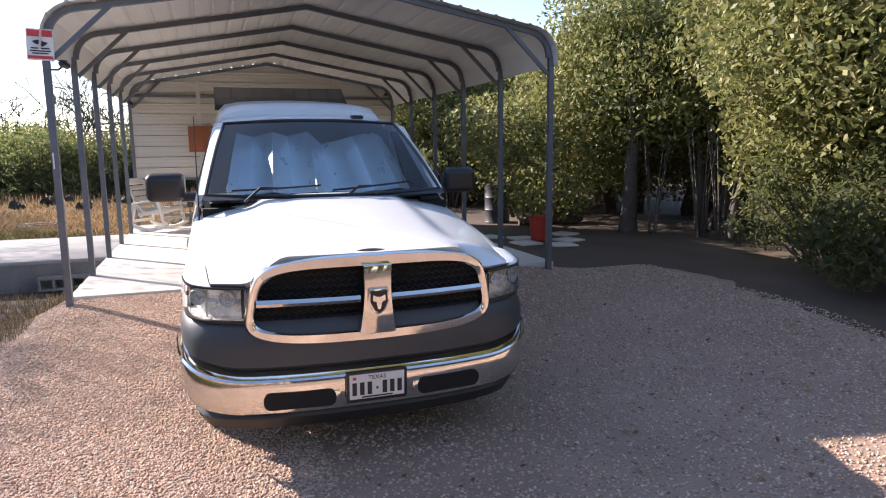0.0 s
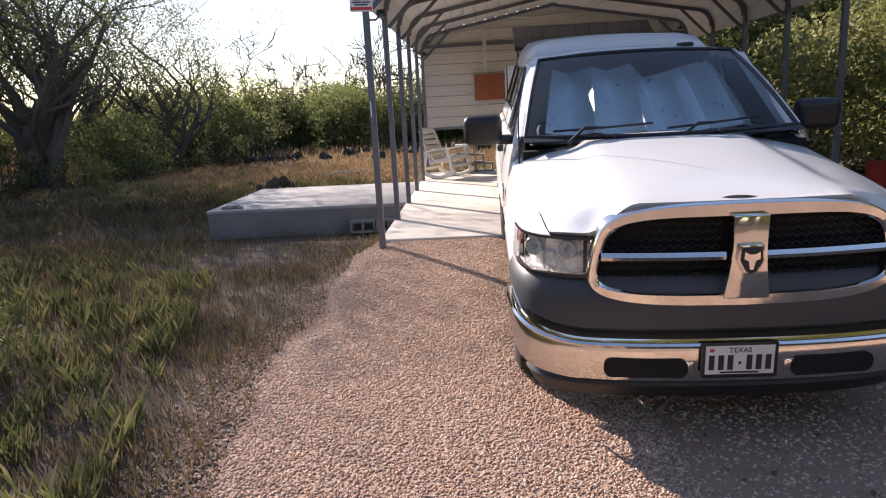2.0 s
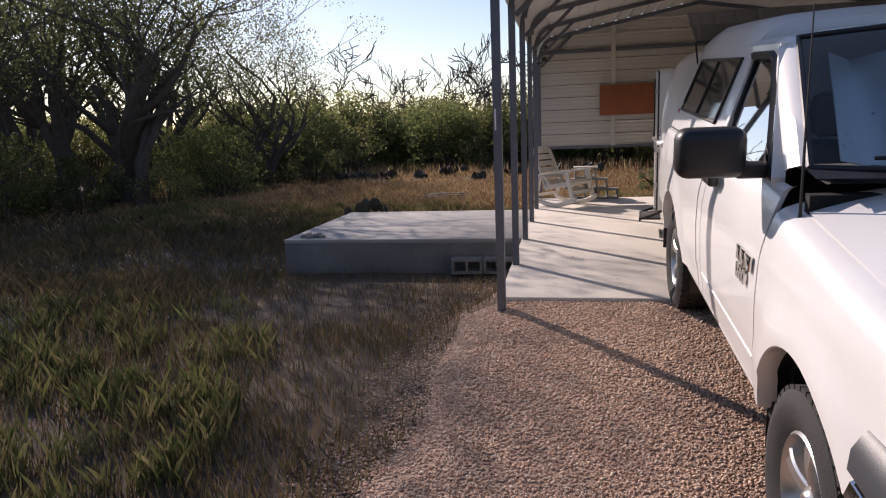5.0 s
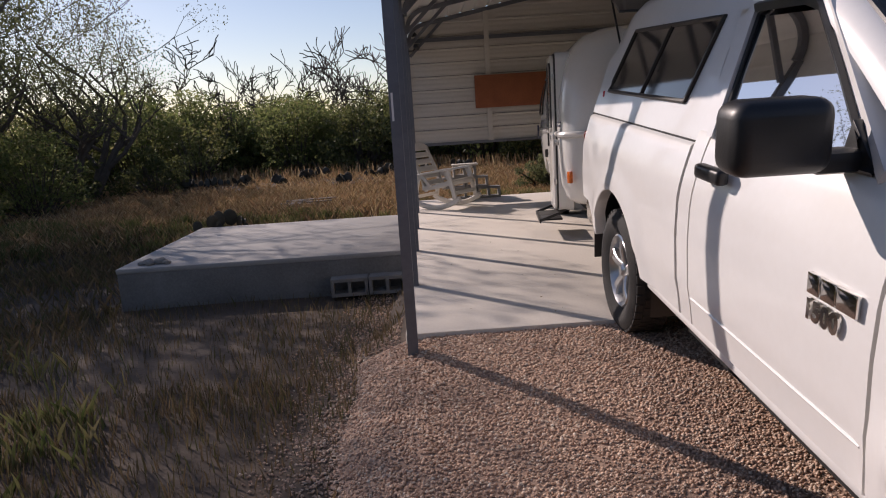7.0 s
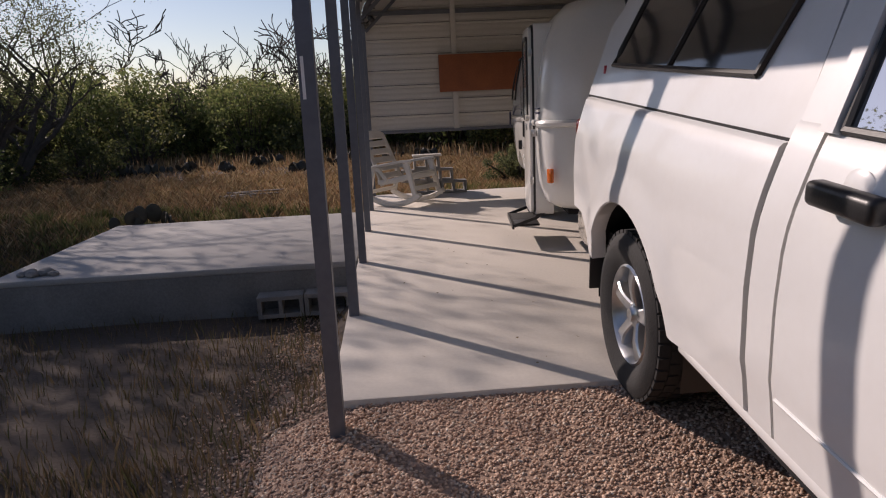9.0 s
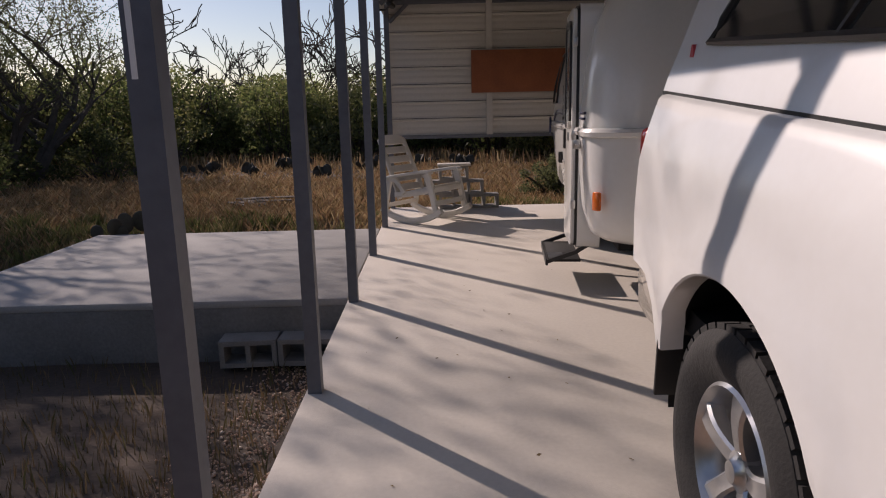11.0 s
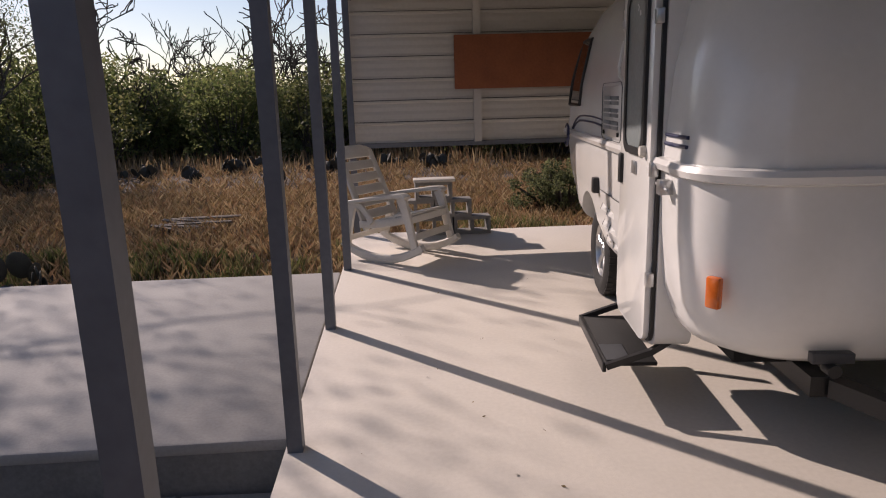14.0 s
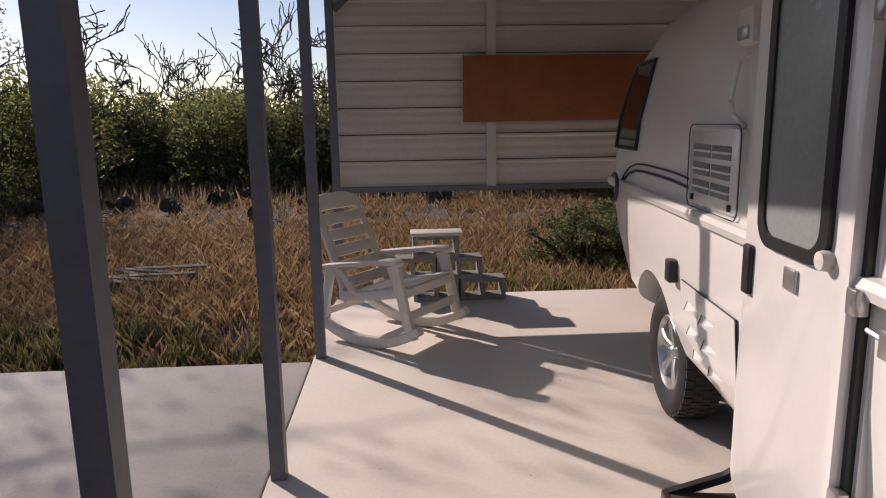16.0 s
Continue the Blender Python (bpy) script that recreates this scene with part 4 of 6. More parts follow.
for s in (-1, 1):
    rows = []
    for q in range(7):
        z = 1.475 + 0.37 * q / 6
        f = q / 6
        rows.append([can_side(s, (3.36 - 0.17 * f) + ((4.74 - 0.27 * f) - (3.36 - 0.17 * f)) * k / 10, z, 0.006) for k in range(11)])
    cw = part("side_window", grid(rows), M_glassdark, C, "dark tinted sliding side window")
    bm = bmesh.new()
    edge = rows[0] + [r[-1] for r in rows[1:-1]] + rows[-1][::-1] + [r[0] for r in rows[1:-1]][::-1]
    add_tube(bm, edge + edge[:1], 0.013, 6, caps=False)
    add_tube(bm, [rows[0][5], rows[-1][5]], 0.012, 6)
    part("window_frame", bm, M_black, cw)
    part("brand_tag", prism([(4.845, 1.425), (4.885, 1.425), (4.872, 1.47), (4.862, 1.47)], "x", s * 0.918 - 0.006, s * 0.918 + 0.006), M_signred, C)
part("carrier", box((-0.42, 3.12, 1.99), (0.42, 3.2, 2.02), 0.01), M_paint, C)

TRUCK_M = Matrix.Translation((2.305, 1.075, -0.288)) @ Matrix.Rotation(-0.0135, 4, "Z") @ Matrix.Rotation(math.atan(0.079), 4, "X") @ Matrix.Translation((0, -1.075, 0))
truck.matrix_world = TRUCK_M
canopy.matrix_world = TRUCK_M

# ---------------------------------------------------------------- camping trailer
TRAILER_M = Matrix.Translation((1.63, 7.6, 0.0)) @ Matrix.Rotation(-math.atan(0.11), 4, "Z")
trailer = thing("camping_trailer", "white moulded fibreglass camping trailer parked on the slab", "trailer")
R = trailer
V0 = [(0.40, 0.16), (0.45, 0.085), (0.60, 0.03), (0.85, 0.008), (1.12, 0.0), (1.5, 0.03), (1.8, 0.09), (2.0, 0.18), (2.12, 0.30), (2.20, 0.50), (2.24, 0.75), (2.25, 0.95)]
UF = [(0.40, -0.84), (0.45, -0.93), (0.60, -1.0), (0.85, -1.025), (1.12, -1.03), (1.5, -1.0), (1.8, -0.90), (2.0, -0.76), (2.12, -0.58), (2.20, -0.30), (2.24, 0.1), (2.25, 0.6)]
UR = [(0.40, 1.72), (0.45, 1.88), (0.60, 2.2), (0.85, 2.5), (1.12, 2.65), (1.5, 2.64), (1.8, 2.46), (2.0, 2.22), (2.12, 1.98), (2.20, 1.6), (2.24, 1.2), (2.25, 0.8)]


def shell_ring(z, grow=0.0, n=8):
    """Plan outline of the moulded body at a height."""
    v0, uf, ur = lerp_table(V0, z) - grow, lerp_table(UF, z) - grow, lerp_table(UR, z) + grow
    v1 = 2.06 - v0
    r = min(0.32, (v1 - v0) * 0.49, (ur - uf) * 0.49)
    out = []
    for cv, cu, a0 in ((v1 - r, ur - r, 0), (v0 + r, ur - r, 90), (v0 + r, uf + r, 180), (v1 - r, uf + r, 270)):
        for k in range(n + 1):
            a = radians(a0 + 90 * k / n)
            out.append((cv + r * math.cos(a), cu + r * math.sin(a), z))
    return out


zs = sorted({z for z, _ in V0} | {0.50, 0.7, 1.0, 1.25, 1.4, 1.65, 1.9, 2.06, 2.16})
bm = grid([shell_ring(z) for z in zs], close_u=True)
bmesh.ops.holes_fill(bm, edges=[e for e in bm.edges if e.is_boundary])
body = link("body", bm, M_gel)
cut = link("cutter", lathe([(0.001, -0.3), (0.405, -0.3), (0.405, 0.42), (0.001, 0.42)], "x", 40), M_dark)
cut.matrix_world = pose(0, 1.44, 0.345)
cut2 = link("cutter", lathe([(0.001, 1.64), (0.405, 1.64), (0.405, 2.4), (0.001, 2.4)], "x", 40), M_dark)
cut2.matrix_world = pose(0, 1.44, 0.345)
for c in (cut, cut2):
    md = body.modifiers.new("arch", "BOOLEAN")
    md.operation, md.object, md.solver = "DIFFERENCE", c, "EXACT"
bpy.context.view_layer.update()
cut_mesh = bpy.data.meshes.new_from_object(body.evaluated_get(bpy.context.evaluated_depsgraph_get()))
body.modifiers.clear()
body.data = cut_mesh
cut_mesh.shade_smooth()
cut_mesh.set_sharp_from_angle(angle=radians(38))
for c in (cut, cut2):
    bpy.data.objects.remove(c)
body.parent = R
while len(cut_mesh.materials) > 1:
    cut_mesh.materials.pop()

ring_pts = shell_ring(1.125, 0.004, 10)
rows = []
for z, g in ((1.158, 0.002), (1.153, 0.026), (1.133, 0.034), (1.108, 0.026), (1.098, 0.002)):
    rows.append(shell_ring(z, g, 10))
part("belt_moulding", grid(rows, close_u=True), M_gel, R, "raised white belt moulding")
part("floor_pan", box((0.25, -0.7, 0.34), (1.8, 1.9, 0.42)), M_dark, R)
for v in (0.5, 1.56):
    part("frame_rail", box((v - 0.04, -0.9, 0.28), (v + 0.04, 2.0, 0.36)), M_black, R)
for s in (0, 1):
    w = wheel(R, (0.20 if s == 0 else 1.86), 1.44, 0.325, -1 if s == 0 else 1)
    w.scale = (0.85, 0.83, 0.83)
part("axle", tube([(0.2, 1.44, 0.325), (1.86, 1.44, 0.325)], 0.035, 8), M_black, R)

# entry door, flat and standing a little proud of the curved side
part("door_surround", prism([(a - 0.13, b + 1.135) for a, b in round_poly(0.635, 1.675, 0.08)], "x", 0.0, 0.16), M_gel, R)
part("door_seal", prism([(a - 0.13, b + 1.135) for a, b in round_poly(0.605, 1.65, 0.08)], "x", -0.018, 0.004), M_black, R, "black rubber door seal")
door = part("door", prism([(a - 0.13, b + 1.13) for a, b in round_poly(0.57, 1.63, 0.07)], "x", -0.035, -0.006, 0.006), M_gel, R)
door.location = (-0.008, 0, 0)
part("door_glass", prism([(a - 0.145, b + 1.51) for a, b in round_poly(0.31, 0.66, 0.06)], "x", -0.043, -0.034), mat("frosted_pane", (0.33, 0.37, 0.37), 0.25, col2=(0.24, 0.27, 0.27), scale=3, coat=0.6), door, "frosted door window")
outer = [(a - 0.145, b + 1.51) for a, b in round_poly(0.385, 0.73, 0.08, 6)]
inner = [(a - 0.145, b + 1.51) for a, b in round_poly(0.31, 0.66, 0.06, 6)]
rows = [[(x, a, b) for a, b in poly] for poly, x in ((outer, -0.034), (outer, -0.050), (inner, -0.050), (inner, -0.040))]
part("window_gasket", grid(rows, close_u=True), M_black, door, "black rubber window gasket")
part("latch", box((-0.052, 0.085, 0.98), (-0.03, 0.135, 1.13), 0.008), M_black, door, "black door latch")
part("lock", box((-0.046, -0.19, 1.055), (-0.034, -0.125, 1.115), 0.004), M_alloy, door)
kn = part("door_stop", lathe([(0.001, -0.03), (0.022, -0.028), (0.026, -0.012), (0.026, 0.0)], "x", 16), M_offwhite, door)
kn.matrix_local = pose(-0.033, -0.33, 1.17)
for z in (0.62, 1.10, 1.72):
    part("hinge", box((-0.04, -0.455, z - 0.03), (-0.008, -0.415, z + 0.03), 0.004), M_alloy, door)

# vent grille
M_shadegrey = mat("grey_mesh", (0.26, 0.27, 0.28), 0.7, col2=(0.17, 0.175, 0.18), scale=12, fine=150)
vent = part("vent_cover", prism([(a + 0.60, b + 1.32) for a, b in round_poly(0.50, 0.29, 0.03)], "x", -0.005, 0.06, 0.004), M_gel, R)
for i in range(2):
    u0 = 0.415 + i * 0.20
    for j in range(3):
        z0 = 1.222 + j * 0.068
        slot = part("slot", box((-0.010, u0, z0), (-0.004, u0 + 0.178, z0 + 0.048), 0.002), M_shadegrey, vent)
        part("slat", box((-0.013, u0, z0 + 0.020), (-0.004, u0 + 0.178, z0 + 0.028)), M_gel, slot)
part("vent_edge", tube([(-0.006, a + 0.60, b + 1.32) for a, b in round_poly(0.53, 0.32, 0.04)] + [(-0.006, 0.865, 1.44)], 0.0025, 6), M_greyplastic, vent)
for u, z in ((0.40, 1.20), (0.79, 1.20)):
    part("turn_latch", box((-0.016, u - 0.008, z - 0.012), (-0.004, u + 0.008, z + 0.012), 0.003), M_black, vent)

# rear side window


def skin(u, z, off=0.0):
    """A point on the near side of the moulded body."""
    v0, ur, uf = lerp_table(V0, z), lerp_table(UR, z), lerp_table(UF, z)
    r = 0.32
    d = 0.0
    if u > ur - r:
        d = r - math.sqrt(max(0.0, r * r - min(r, u - (ur - r)) ** 2))
    if u < uf + r:
        d = r - math.sqrt(max(0.0, r * r - min(r, uf + r - u) ** 2))
    return (v0 + d - off, u, z)


win_rows = []
for q in range(9):
    f = q / 8
    win_rows.append([skin((2.36 - 0.12 * f) + (-0.52 + 0.07 * f) * k / 10, 1.345 + 0.47 * f, 0.008) for k in range(11)])
rw = part("side_window", grid(win_rows), M_glassdark, R, "dark tinted rear side window")
bm = bmesh.new()
ring_ = win_rows[0] + [r_[-1] for r_ in win_rows[1:-1]] + win_rows[-1][::-1] + [r_[0] for r_ in win_rows[1:-1]][::-1]
add_tube(bm, ring_ + ring_[:1], 0.012, 6, caps=False)
part("window_gasket", bm, M_black, rw)

# stripes and swirl, access hatch, louvres, small fittings
for k, dz in enumerate((0.0, 0.035)):
    pts_ = [skin(u, z + dz, 0.004) for u, z in ((2.12, 1.12), (2.05, 1.165), (1.95, 1.205), (1.80, 1.232), (1.6, 1.238), (1.3, 1.238), (1.1, 1.235), (0.88, 1.225))]
    part("stripe", tube(pts_, 0.007 - 0.002 * k, 6), M_blueline, R, "navy pinstripe")
    pts_ = [skin(u, 1.215 + dz, 0.004) for u in (-0.47, -0.56, -0.66, -0.74)]
    part("stripe", tube(pts_, 0.008, 6), M_blueline, R, "navy pinstripe")
arc = [skin(2.14 + 0.10 * math.cos(a), 1.11 + 0.085 * math.sin(a), 0.044) for a in [radians(40 + 280 * k / 16) for k in range(17)]]
part("swirl", tube(arc, [0.004 + 0.008 * math.sin(math.pi * k / 16) for k in range(17)], 6), M_blueline, R, "navy swirl emblem")
hatch_rows = []
for q in range(11):
    f = q / 10
    z = 0.44 + 0.395 * f
    back_ = lerp_table([(0.44, 0.56), (0.50, 0.70), (0.60, 0.82), (0.72, 0.87), (0.835, 0.90)], z)
    hatch_rows.append([skin(0.305 + (back_ - 0.305) * k / 8, z, 0.007) for k in range(9)])
hatch = part("access_hatch", grid(hatch_rows, thick=0.006), M_gel, R)
part("hatch_gap", tube([r_[0] for r_ in hatch_rows] + hatch_rows[-1][1:], 0.004, 6), M_black, hatch)
for k in range(3):
    for u0, z0 in ((0.81 - 0.018 * k, 0.775 - 0.098 * k), (0.635 - 0.018 * k, 0.768 - 0.098 * k)):
        # raised wedge; a flat dark triangle paints the shadow at its end
        bm = bmesh.new()
        vs_ = [bm.verts.new(p) for p in (skin(u0, z0, 0.008), skin(u0 - 0.005, z0 - 0.048, 0.008), skin(u0 - 0.012, z0 - 0.043, 0.032), skin(u0 - 0.165, z0 - 0.012, 0.008), skin(u0 - 0.165, z0 - 0.055, 0.008))]
        for f_ in ((0, 2, 3), (2, 4, 3), (1, 4, 2)):
            bm.faces.new([vs_[i_] for i_ in f_])
        lv = part("louvre", bm, M_gel, hatch, smooth=False)
        bm = bmesh.new()
        bm.faces.new([bm.verts.new(p) for p in (skin(u0 + 0.004, z0 + 0.002, 0.009), skin(u0 - 0.001, z0 - 0.050, 0.009), skin(u0 - 0.008, z0 - 0.044, 0.034))])
        part("louvre_shadow", bm, M_dark, lv, smooth=False)
part("gas_fitting", box((-0.03, 0.98, 0.80), (0.03, 1.05, 0.90), 0.008), M_black, R)
part("marker_lamp", box((-0.022, -0.028, -0.06), (0.012, 0.028, 0.06), 0.010), M_orange, R, "amber side marker lamp").matrix_local = pose(0.075, -0.925, 0.705, 0, 0, 35)
lampb = part("porch_lamp", box((0.03, 0.40, 1.74), (0.13, 0.53, 1.86), 0.014), M_offwhite, R, "small square porch lamp")
part("lamp_lens", box((0.022, 0.42, 1.755), (0.032, 0.51, 1.80), 0.004), M_alloy, lampb)
part("grab_rail", tube([skin(0.50, 1.715, 0.005), skin(0.50, 1.69, 0.035), skin(0.49, 1.56, 0.035), skin(0.42, 1.51, 0.035), skin(0.40, 1.47, 0.005)], 0.009, 8), M_gel, R)
part("catch", box((-0.05, -0.60, 1.015), (0.01, -0.55, 1.075), 0.004), M_alloy, R)
part("catch_rod", tube([(-0.03, -0.66, 1.04), (-0.03, -0.48, 1.05)], 0.007, 6), M_alloy, R)

# front: script emblem as plain strokes, valve, gas bottle cover, drawbar
pts_ = [(0.98, 1.70), (0.92, 1.735), (0.80, 1.70), (0.75, 1.64), (0.79, 1.595), (0.90, 1.60), (0.99, 1.64), (1.03, 1.68), (1.05, 1.62), (1.12, 1.61), (1.2, 1.66), (1.3, 1.61), (1.42, 1.66)]
part("emblem", tube([(v, -0.975, z) for v, z in pts_], [0.008, 0.014, 0.02, 0.022, 0.018, 0.014, 0.012, 0.014, 0.014, 0.012, 0.014, 0.012, 0.006], 6), M_blueline, R, "navy script emblem strokes")
part("front_window", prism([(a + 1.03, b + 1.62) for a, b in round_poly(0.1, 0.1, 0.02)], "y", -0.9, -0.89), M_gel, R)
part("drain_valve", tube([(0.48, -0.96, 0.43), (0.48, -1.02, 0.43)], 0.025, 10), M_black, R)
part("valve_plate", box((0.41, -0.995, 0.45), (0.56, -0.955, 0.49), 0.004), M_greyplastic, R)
cover = part("gas_cover", box((0.70, -1.55, 0.30), (1.36, -1.14, 0.86), 0.06, seg=3), M_gel, R, "white plastic gas bottle cover")
for z in (0.40, 0.53, 0.66, 0.78):
    part("cover_rib", box((0.692, -1.45, z - 0.012), (0.71, -1.25, z + 0.012), 0.006), M_gel, cover)
for s in (0.55, 1.51):
    part("drawbar", tube([(s, -0.9, 0.32), (1.03, -1.85, 0.32)], 0.035, square=True), M_black, R, smooth=False)
part("jack", tube([(1.03, -1.72, 0.02), (1.03, -1.72, 0.75)], 0.028, 10), M_alloy, R)
part("coupler", box((0.98, -2.0, 0.30), (1.08, -1.8, 0.37), 0.01), M_black, R)

# fold-down entry step
step = part("entry_step", box((-0.20, -0.38, 0.19), (0.04, 0.30, 0.212), 0.008), M_rubber, R, "black fold-down entry step")
part("step_lip", box((-0.215, -0.39, 0.165), (-0.195, 0.31, 0.216), 0.006), M_black, step)
for u in (-0.40, 0.30):
    part("step_arm", tube([(-0.20, u, 0.20), (0.0, u, 0.27), (0.14, u, 0.36)], 0.014, square=True), M_black, step, smooth=False)
part("step_tread", box((-0.19, -0.36, 0.212), (-0.08, -0.16, 0.217)), M_greyplastic, step)
part("roof_vent", box((0.85, 0.9, 2.24), (1.2, 1.25, 2.34), 0.03), M_gel, R)
trailer.matrix_world = TRAILER_M

# ---------------------------------------------------------------- rocking chair
chair = thing("rocking_chair", "weathered white plastic rocking chair with slatted back", "chair")
K = chair


def flat_bar(pts, depth, width):
    """A moulded strut in the side plane: (x, z, half depth) along it, rounded, of a given half width about y."""
    rows_ = []
    n = len(pts)
    for i, (x, y, z) in enumerate(pts):
        a, b = pts[max(0, i - 1)], pts[min(n - 1, i + 1)]
        t_ = Vector((b[0] - a[0], 0, b[2] - a[2])).normalized()
        nx_, nz_ = t_.z, -t_.x
        d = depth[i] if hasattr(depth, "__len__") else depth
        w = width
        rows_.append([(x + nx_ * p * d, y + q * w, z + nz_ * p * d) for p, q in ((-1, -0.7), (-0.7, -1), (0.7, -1), (1, -0.7), (1, 0.7), (0.7, 1), (-0.7, 1), (-1, 0.7))])
    bm = bmesh.new()
    vs_ = add_grid(bm, rows_, close_u=True)
    bm.faces.new(vs_[0][::-1])
    bm.faces.new(vs_[-1])
    return bm


def back_at(f):
    """A place on the reclined back, f from the seat to the top."""
    return -0.245 - 0.235 * f - 0.02 * f * f, 0.36 + 0.66 * f


for s in (-1, 1):
    y = s * 0.30
    arc_ = [(0.88 * math.sin(radians(a)), y, 0.915 - 0.88 * math.cos(radians(a))) for a in range(-33, 32, 4)]
    part("rocker", flat_bar(arc_, [0.030 + 0.010 * math.sin(math.pi * k / 16) for k in range(17)], 0.030), M_offwhite, K)
    part("front_leg", flat_bar([(0.385, y, 0.085), (0.35, y, 0.22), (0.315, y, 0.40), (0.285, y, 0.52), (0.265, y, 0.60)], [0.040, 0.034, 0.036, 0.042, 0.050], 0.024), M_offwhite, K)
    part("back_leg", flat_bar([(-0.44, y, 0.115), (-0.40, y, 0.26), (-0.355, y, 0.42), (-0.315, y, 0.56)], [0.030, 0.030, 0.032, 0.042], 0.022), M_offwhite, K)
    part("arm_gusset", flat_bar([(-0.33, y, 0.555), (-0.22, y, 0.525), (-0.15, y, 0.44), (-0.10, y, 0.37)], [0.03, 0.028, 0.026, 0.03], 0.018), M_offwhite, K)
    part("armrest", flat_bar([(-0.37, y, 0.565), (-0.20, y, 0.585), (0.0, y, 0.605), (0.18, y, 0.622), (0.29, y, 0.625), (0.325, y, 0.605)], [0.016, 0.018, 0.018, 0.020, 0.022, 0.016], 0.048), M_offwhite, K)
    part("back_stile", flat_bar([(back_at(f)[0], s * (0.245 - 0.02 * f), back_at(f)[1]) for f in (-0.1, 0.2, 0.5, 0.8, 1.0)], 0.016, 0.034), M_offwhite, K)
    part("seat_rail", flat_bar([(0.335, s * 0.27, 0.415), (0.10, s * 0.27, 0.375), (-0.12, s * 0.27, 0.35), (-0.27, s * 0.27, 0.35)], 0.034, 0.018), M_offwhite, K)
for k in range(6):
    x = 0.30 - k * 0.098
    z = 0.445 - 0.017 * k
    part("seat_slat", box((-0.043, -0.262, -0.010), (0.043, 0.262, 0.012), 0.006, pose(x, 0, z, 0, -9, 0)), M_offwhite, K)
for k in range(5):
    x, z = back_at(0.10 + 0.175 * k)
    part("back_slat", box((-0.010, -0.222, -0.044), (0.010, 0.222, 0.044), 0.007, pose(x, 0, z, 0, -20, 0)), M_offwhite, K)
part("top_rail", prism([(-0.255, -0.055), (0.255, -0.055), (0.255, 0.02), (0.19, 0.05), (0.10, 0.075), (-0.10, 0.075), (-0.19, 0.05), (-0.255, 0.02)], "x", -0.014, 0.014, 0.007), M_offwhite, K).matrix_local = pose(back_at(0.985)[0], 0, back_at(0.985)[1], 0, -21, 0)
part("front_apron", box((-0.014, -0.28, -0.034), (0.014, 0.28, 0.034), 0.008, pose(0.335, 0, 0.405, 0, 8, 0)), M_offwhite, K)
part("stretcher", box((-0.012, -0.29, -0.032), (0.012, 0.29, 0.032), 0.008, pose(0.355, 0, 0.245, 0, 8, 0)), M_offwhite, K)
part("rear_stretcher", box((-0.012, -0.29, -0.026), (0.012, 0.29, 0.026), 0.008, pose(-0.40, 0, 0.22, 0, -15, 0)), M_offwhite, K)
chair.matrix_world = pose(0.485, 10.46, 0.002, 0, -3.0, -37.0) @ Matrix.Scale(0.96, 4)


# ---------------------------------------------------------------- cinder blocks
def cinder_block(label, group, m):
    b = thing("cinder_block", label, "block", group=group)
    bm = bmesh.new()
    L_, H_, D_ = 0.39, 0.19, 0.19
    xs = [-L_ / 2, -L_ / 2 + 0.034, -0.017, 0.017, L_ / 2 - 0.034, L_ / 2]
    zs_ = [0, 0.034, H_ - 0.034, H_]
    for i in range(5):
        for j in range(3):
            if j == 1 and i in (1, 3):
                continue
            add_box(bm, (xs[i], -D_ / 2, zs_[j]), (xs[i + 1], D_ / 2, zs_[j + 1]))
    bmesh.ops.remove_doubles(bm, verts=bm.verts[:], dist=1e-5)
    seen = {}
    for f in list(bm.faces):
        key = tuple(round(q, 4) for q in f.calc_center_median())
        seen.setdefault(key, []).append(f)
    bmesh.ops.delete(bm, geom=[f for fs in seen.values() if len(fs) > 1 for f in fs], context="FACES_ONLY")
    part("block_body", bm, M_block, b, smooth=False)
    b.matrix_world = m
    return b


blk = cinder_block("hollow grey cinder block stacked as a garden stair", "cinder block stair", pose(1.23, 11.46, 0.0, 0, 0, 2))
for x, z, r_ in ((0.83, 0.0, -1), (1.03, 0.19, 1), (0.635, 0.19, -2), (0.83, 0.38, 2)):
    copy_thing(blk, pose(x, 11.46, z, 0, 0, r_))
tread = link("paving_slab", box((0.62, 11.33, 0.571), (1.06, 11.56, 0.60), 0.006), M_concrete)
tagged(tread, "thin pale paving slab on the stacked blocks", "slab")
b2 = cinder_block("hollow grey cinder block laid as a step beside the pad", "cinder block step", pose(-0.73, 6.96, -0.415, 0, 0, 3))
copy_thing(b2, pose(-0.32, 6.95, -0.41, 0, 0, -2))

# ---------------------------------------------------------------- sign and cameras on the posts
sign = thing("warning_sign", "small red and white warning sign on the first carport post", "sign")
part("plate", prism(round_poly(0.235, 0.30, 0.015), "y", -0.003, 0.003), M_signwhite, sign, smooth=False)
part("header_band", box((-0.108, -0.006, 0.075), (0.108, -0.0035, 0.138)), M_signred, sign)
part("footer_band", box((-0.108, -0.006, -0.135), (0.108, -0.0035, -0.105)), M_signred, sign)
part("pictogram", prism([(-0.07, 0.03), (-0.02, 0.045), (0.07, 0.02), (0.05, 0.0), (0.02, -0.02), (-0.01, 0.0), (-0.04, 0.005)], "y", -0.007, -0.0035), M_ink, sign)
for z, w_ in ((-0.035, 0.16), (-0.06, 0.18), (-0.083, 0.14)):
    part("text_bar", box((-w_ / 2, -0.006, z - 0.006), (w_ / 2, -0.0035, z + 0.006)), M_ink, sign)
sign.matrix_world = pose(-0.03, 3.905, 2.56, 0, 2, 0)


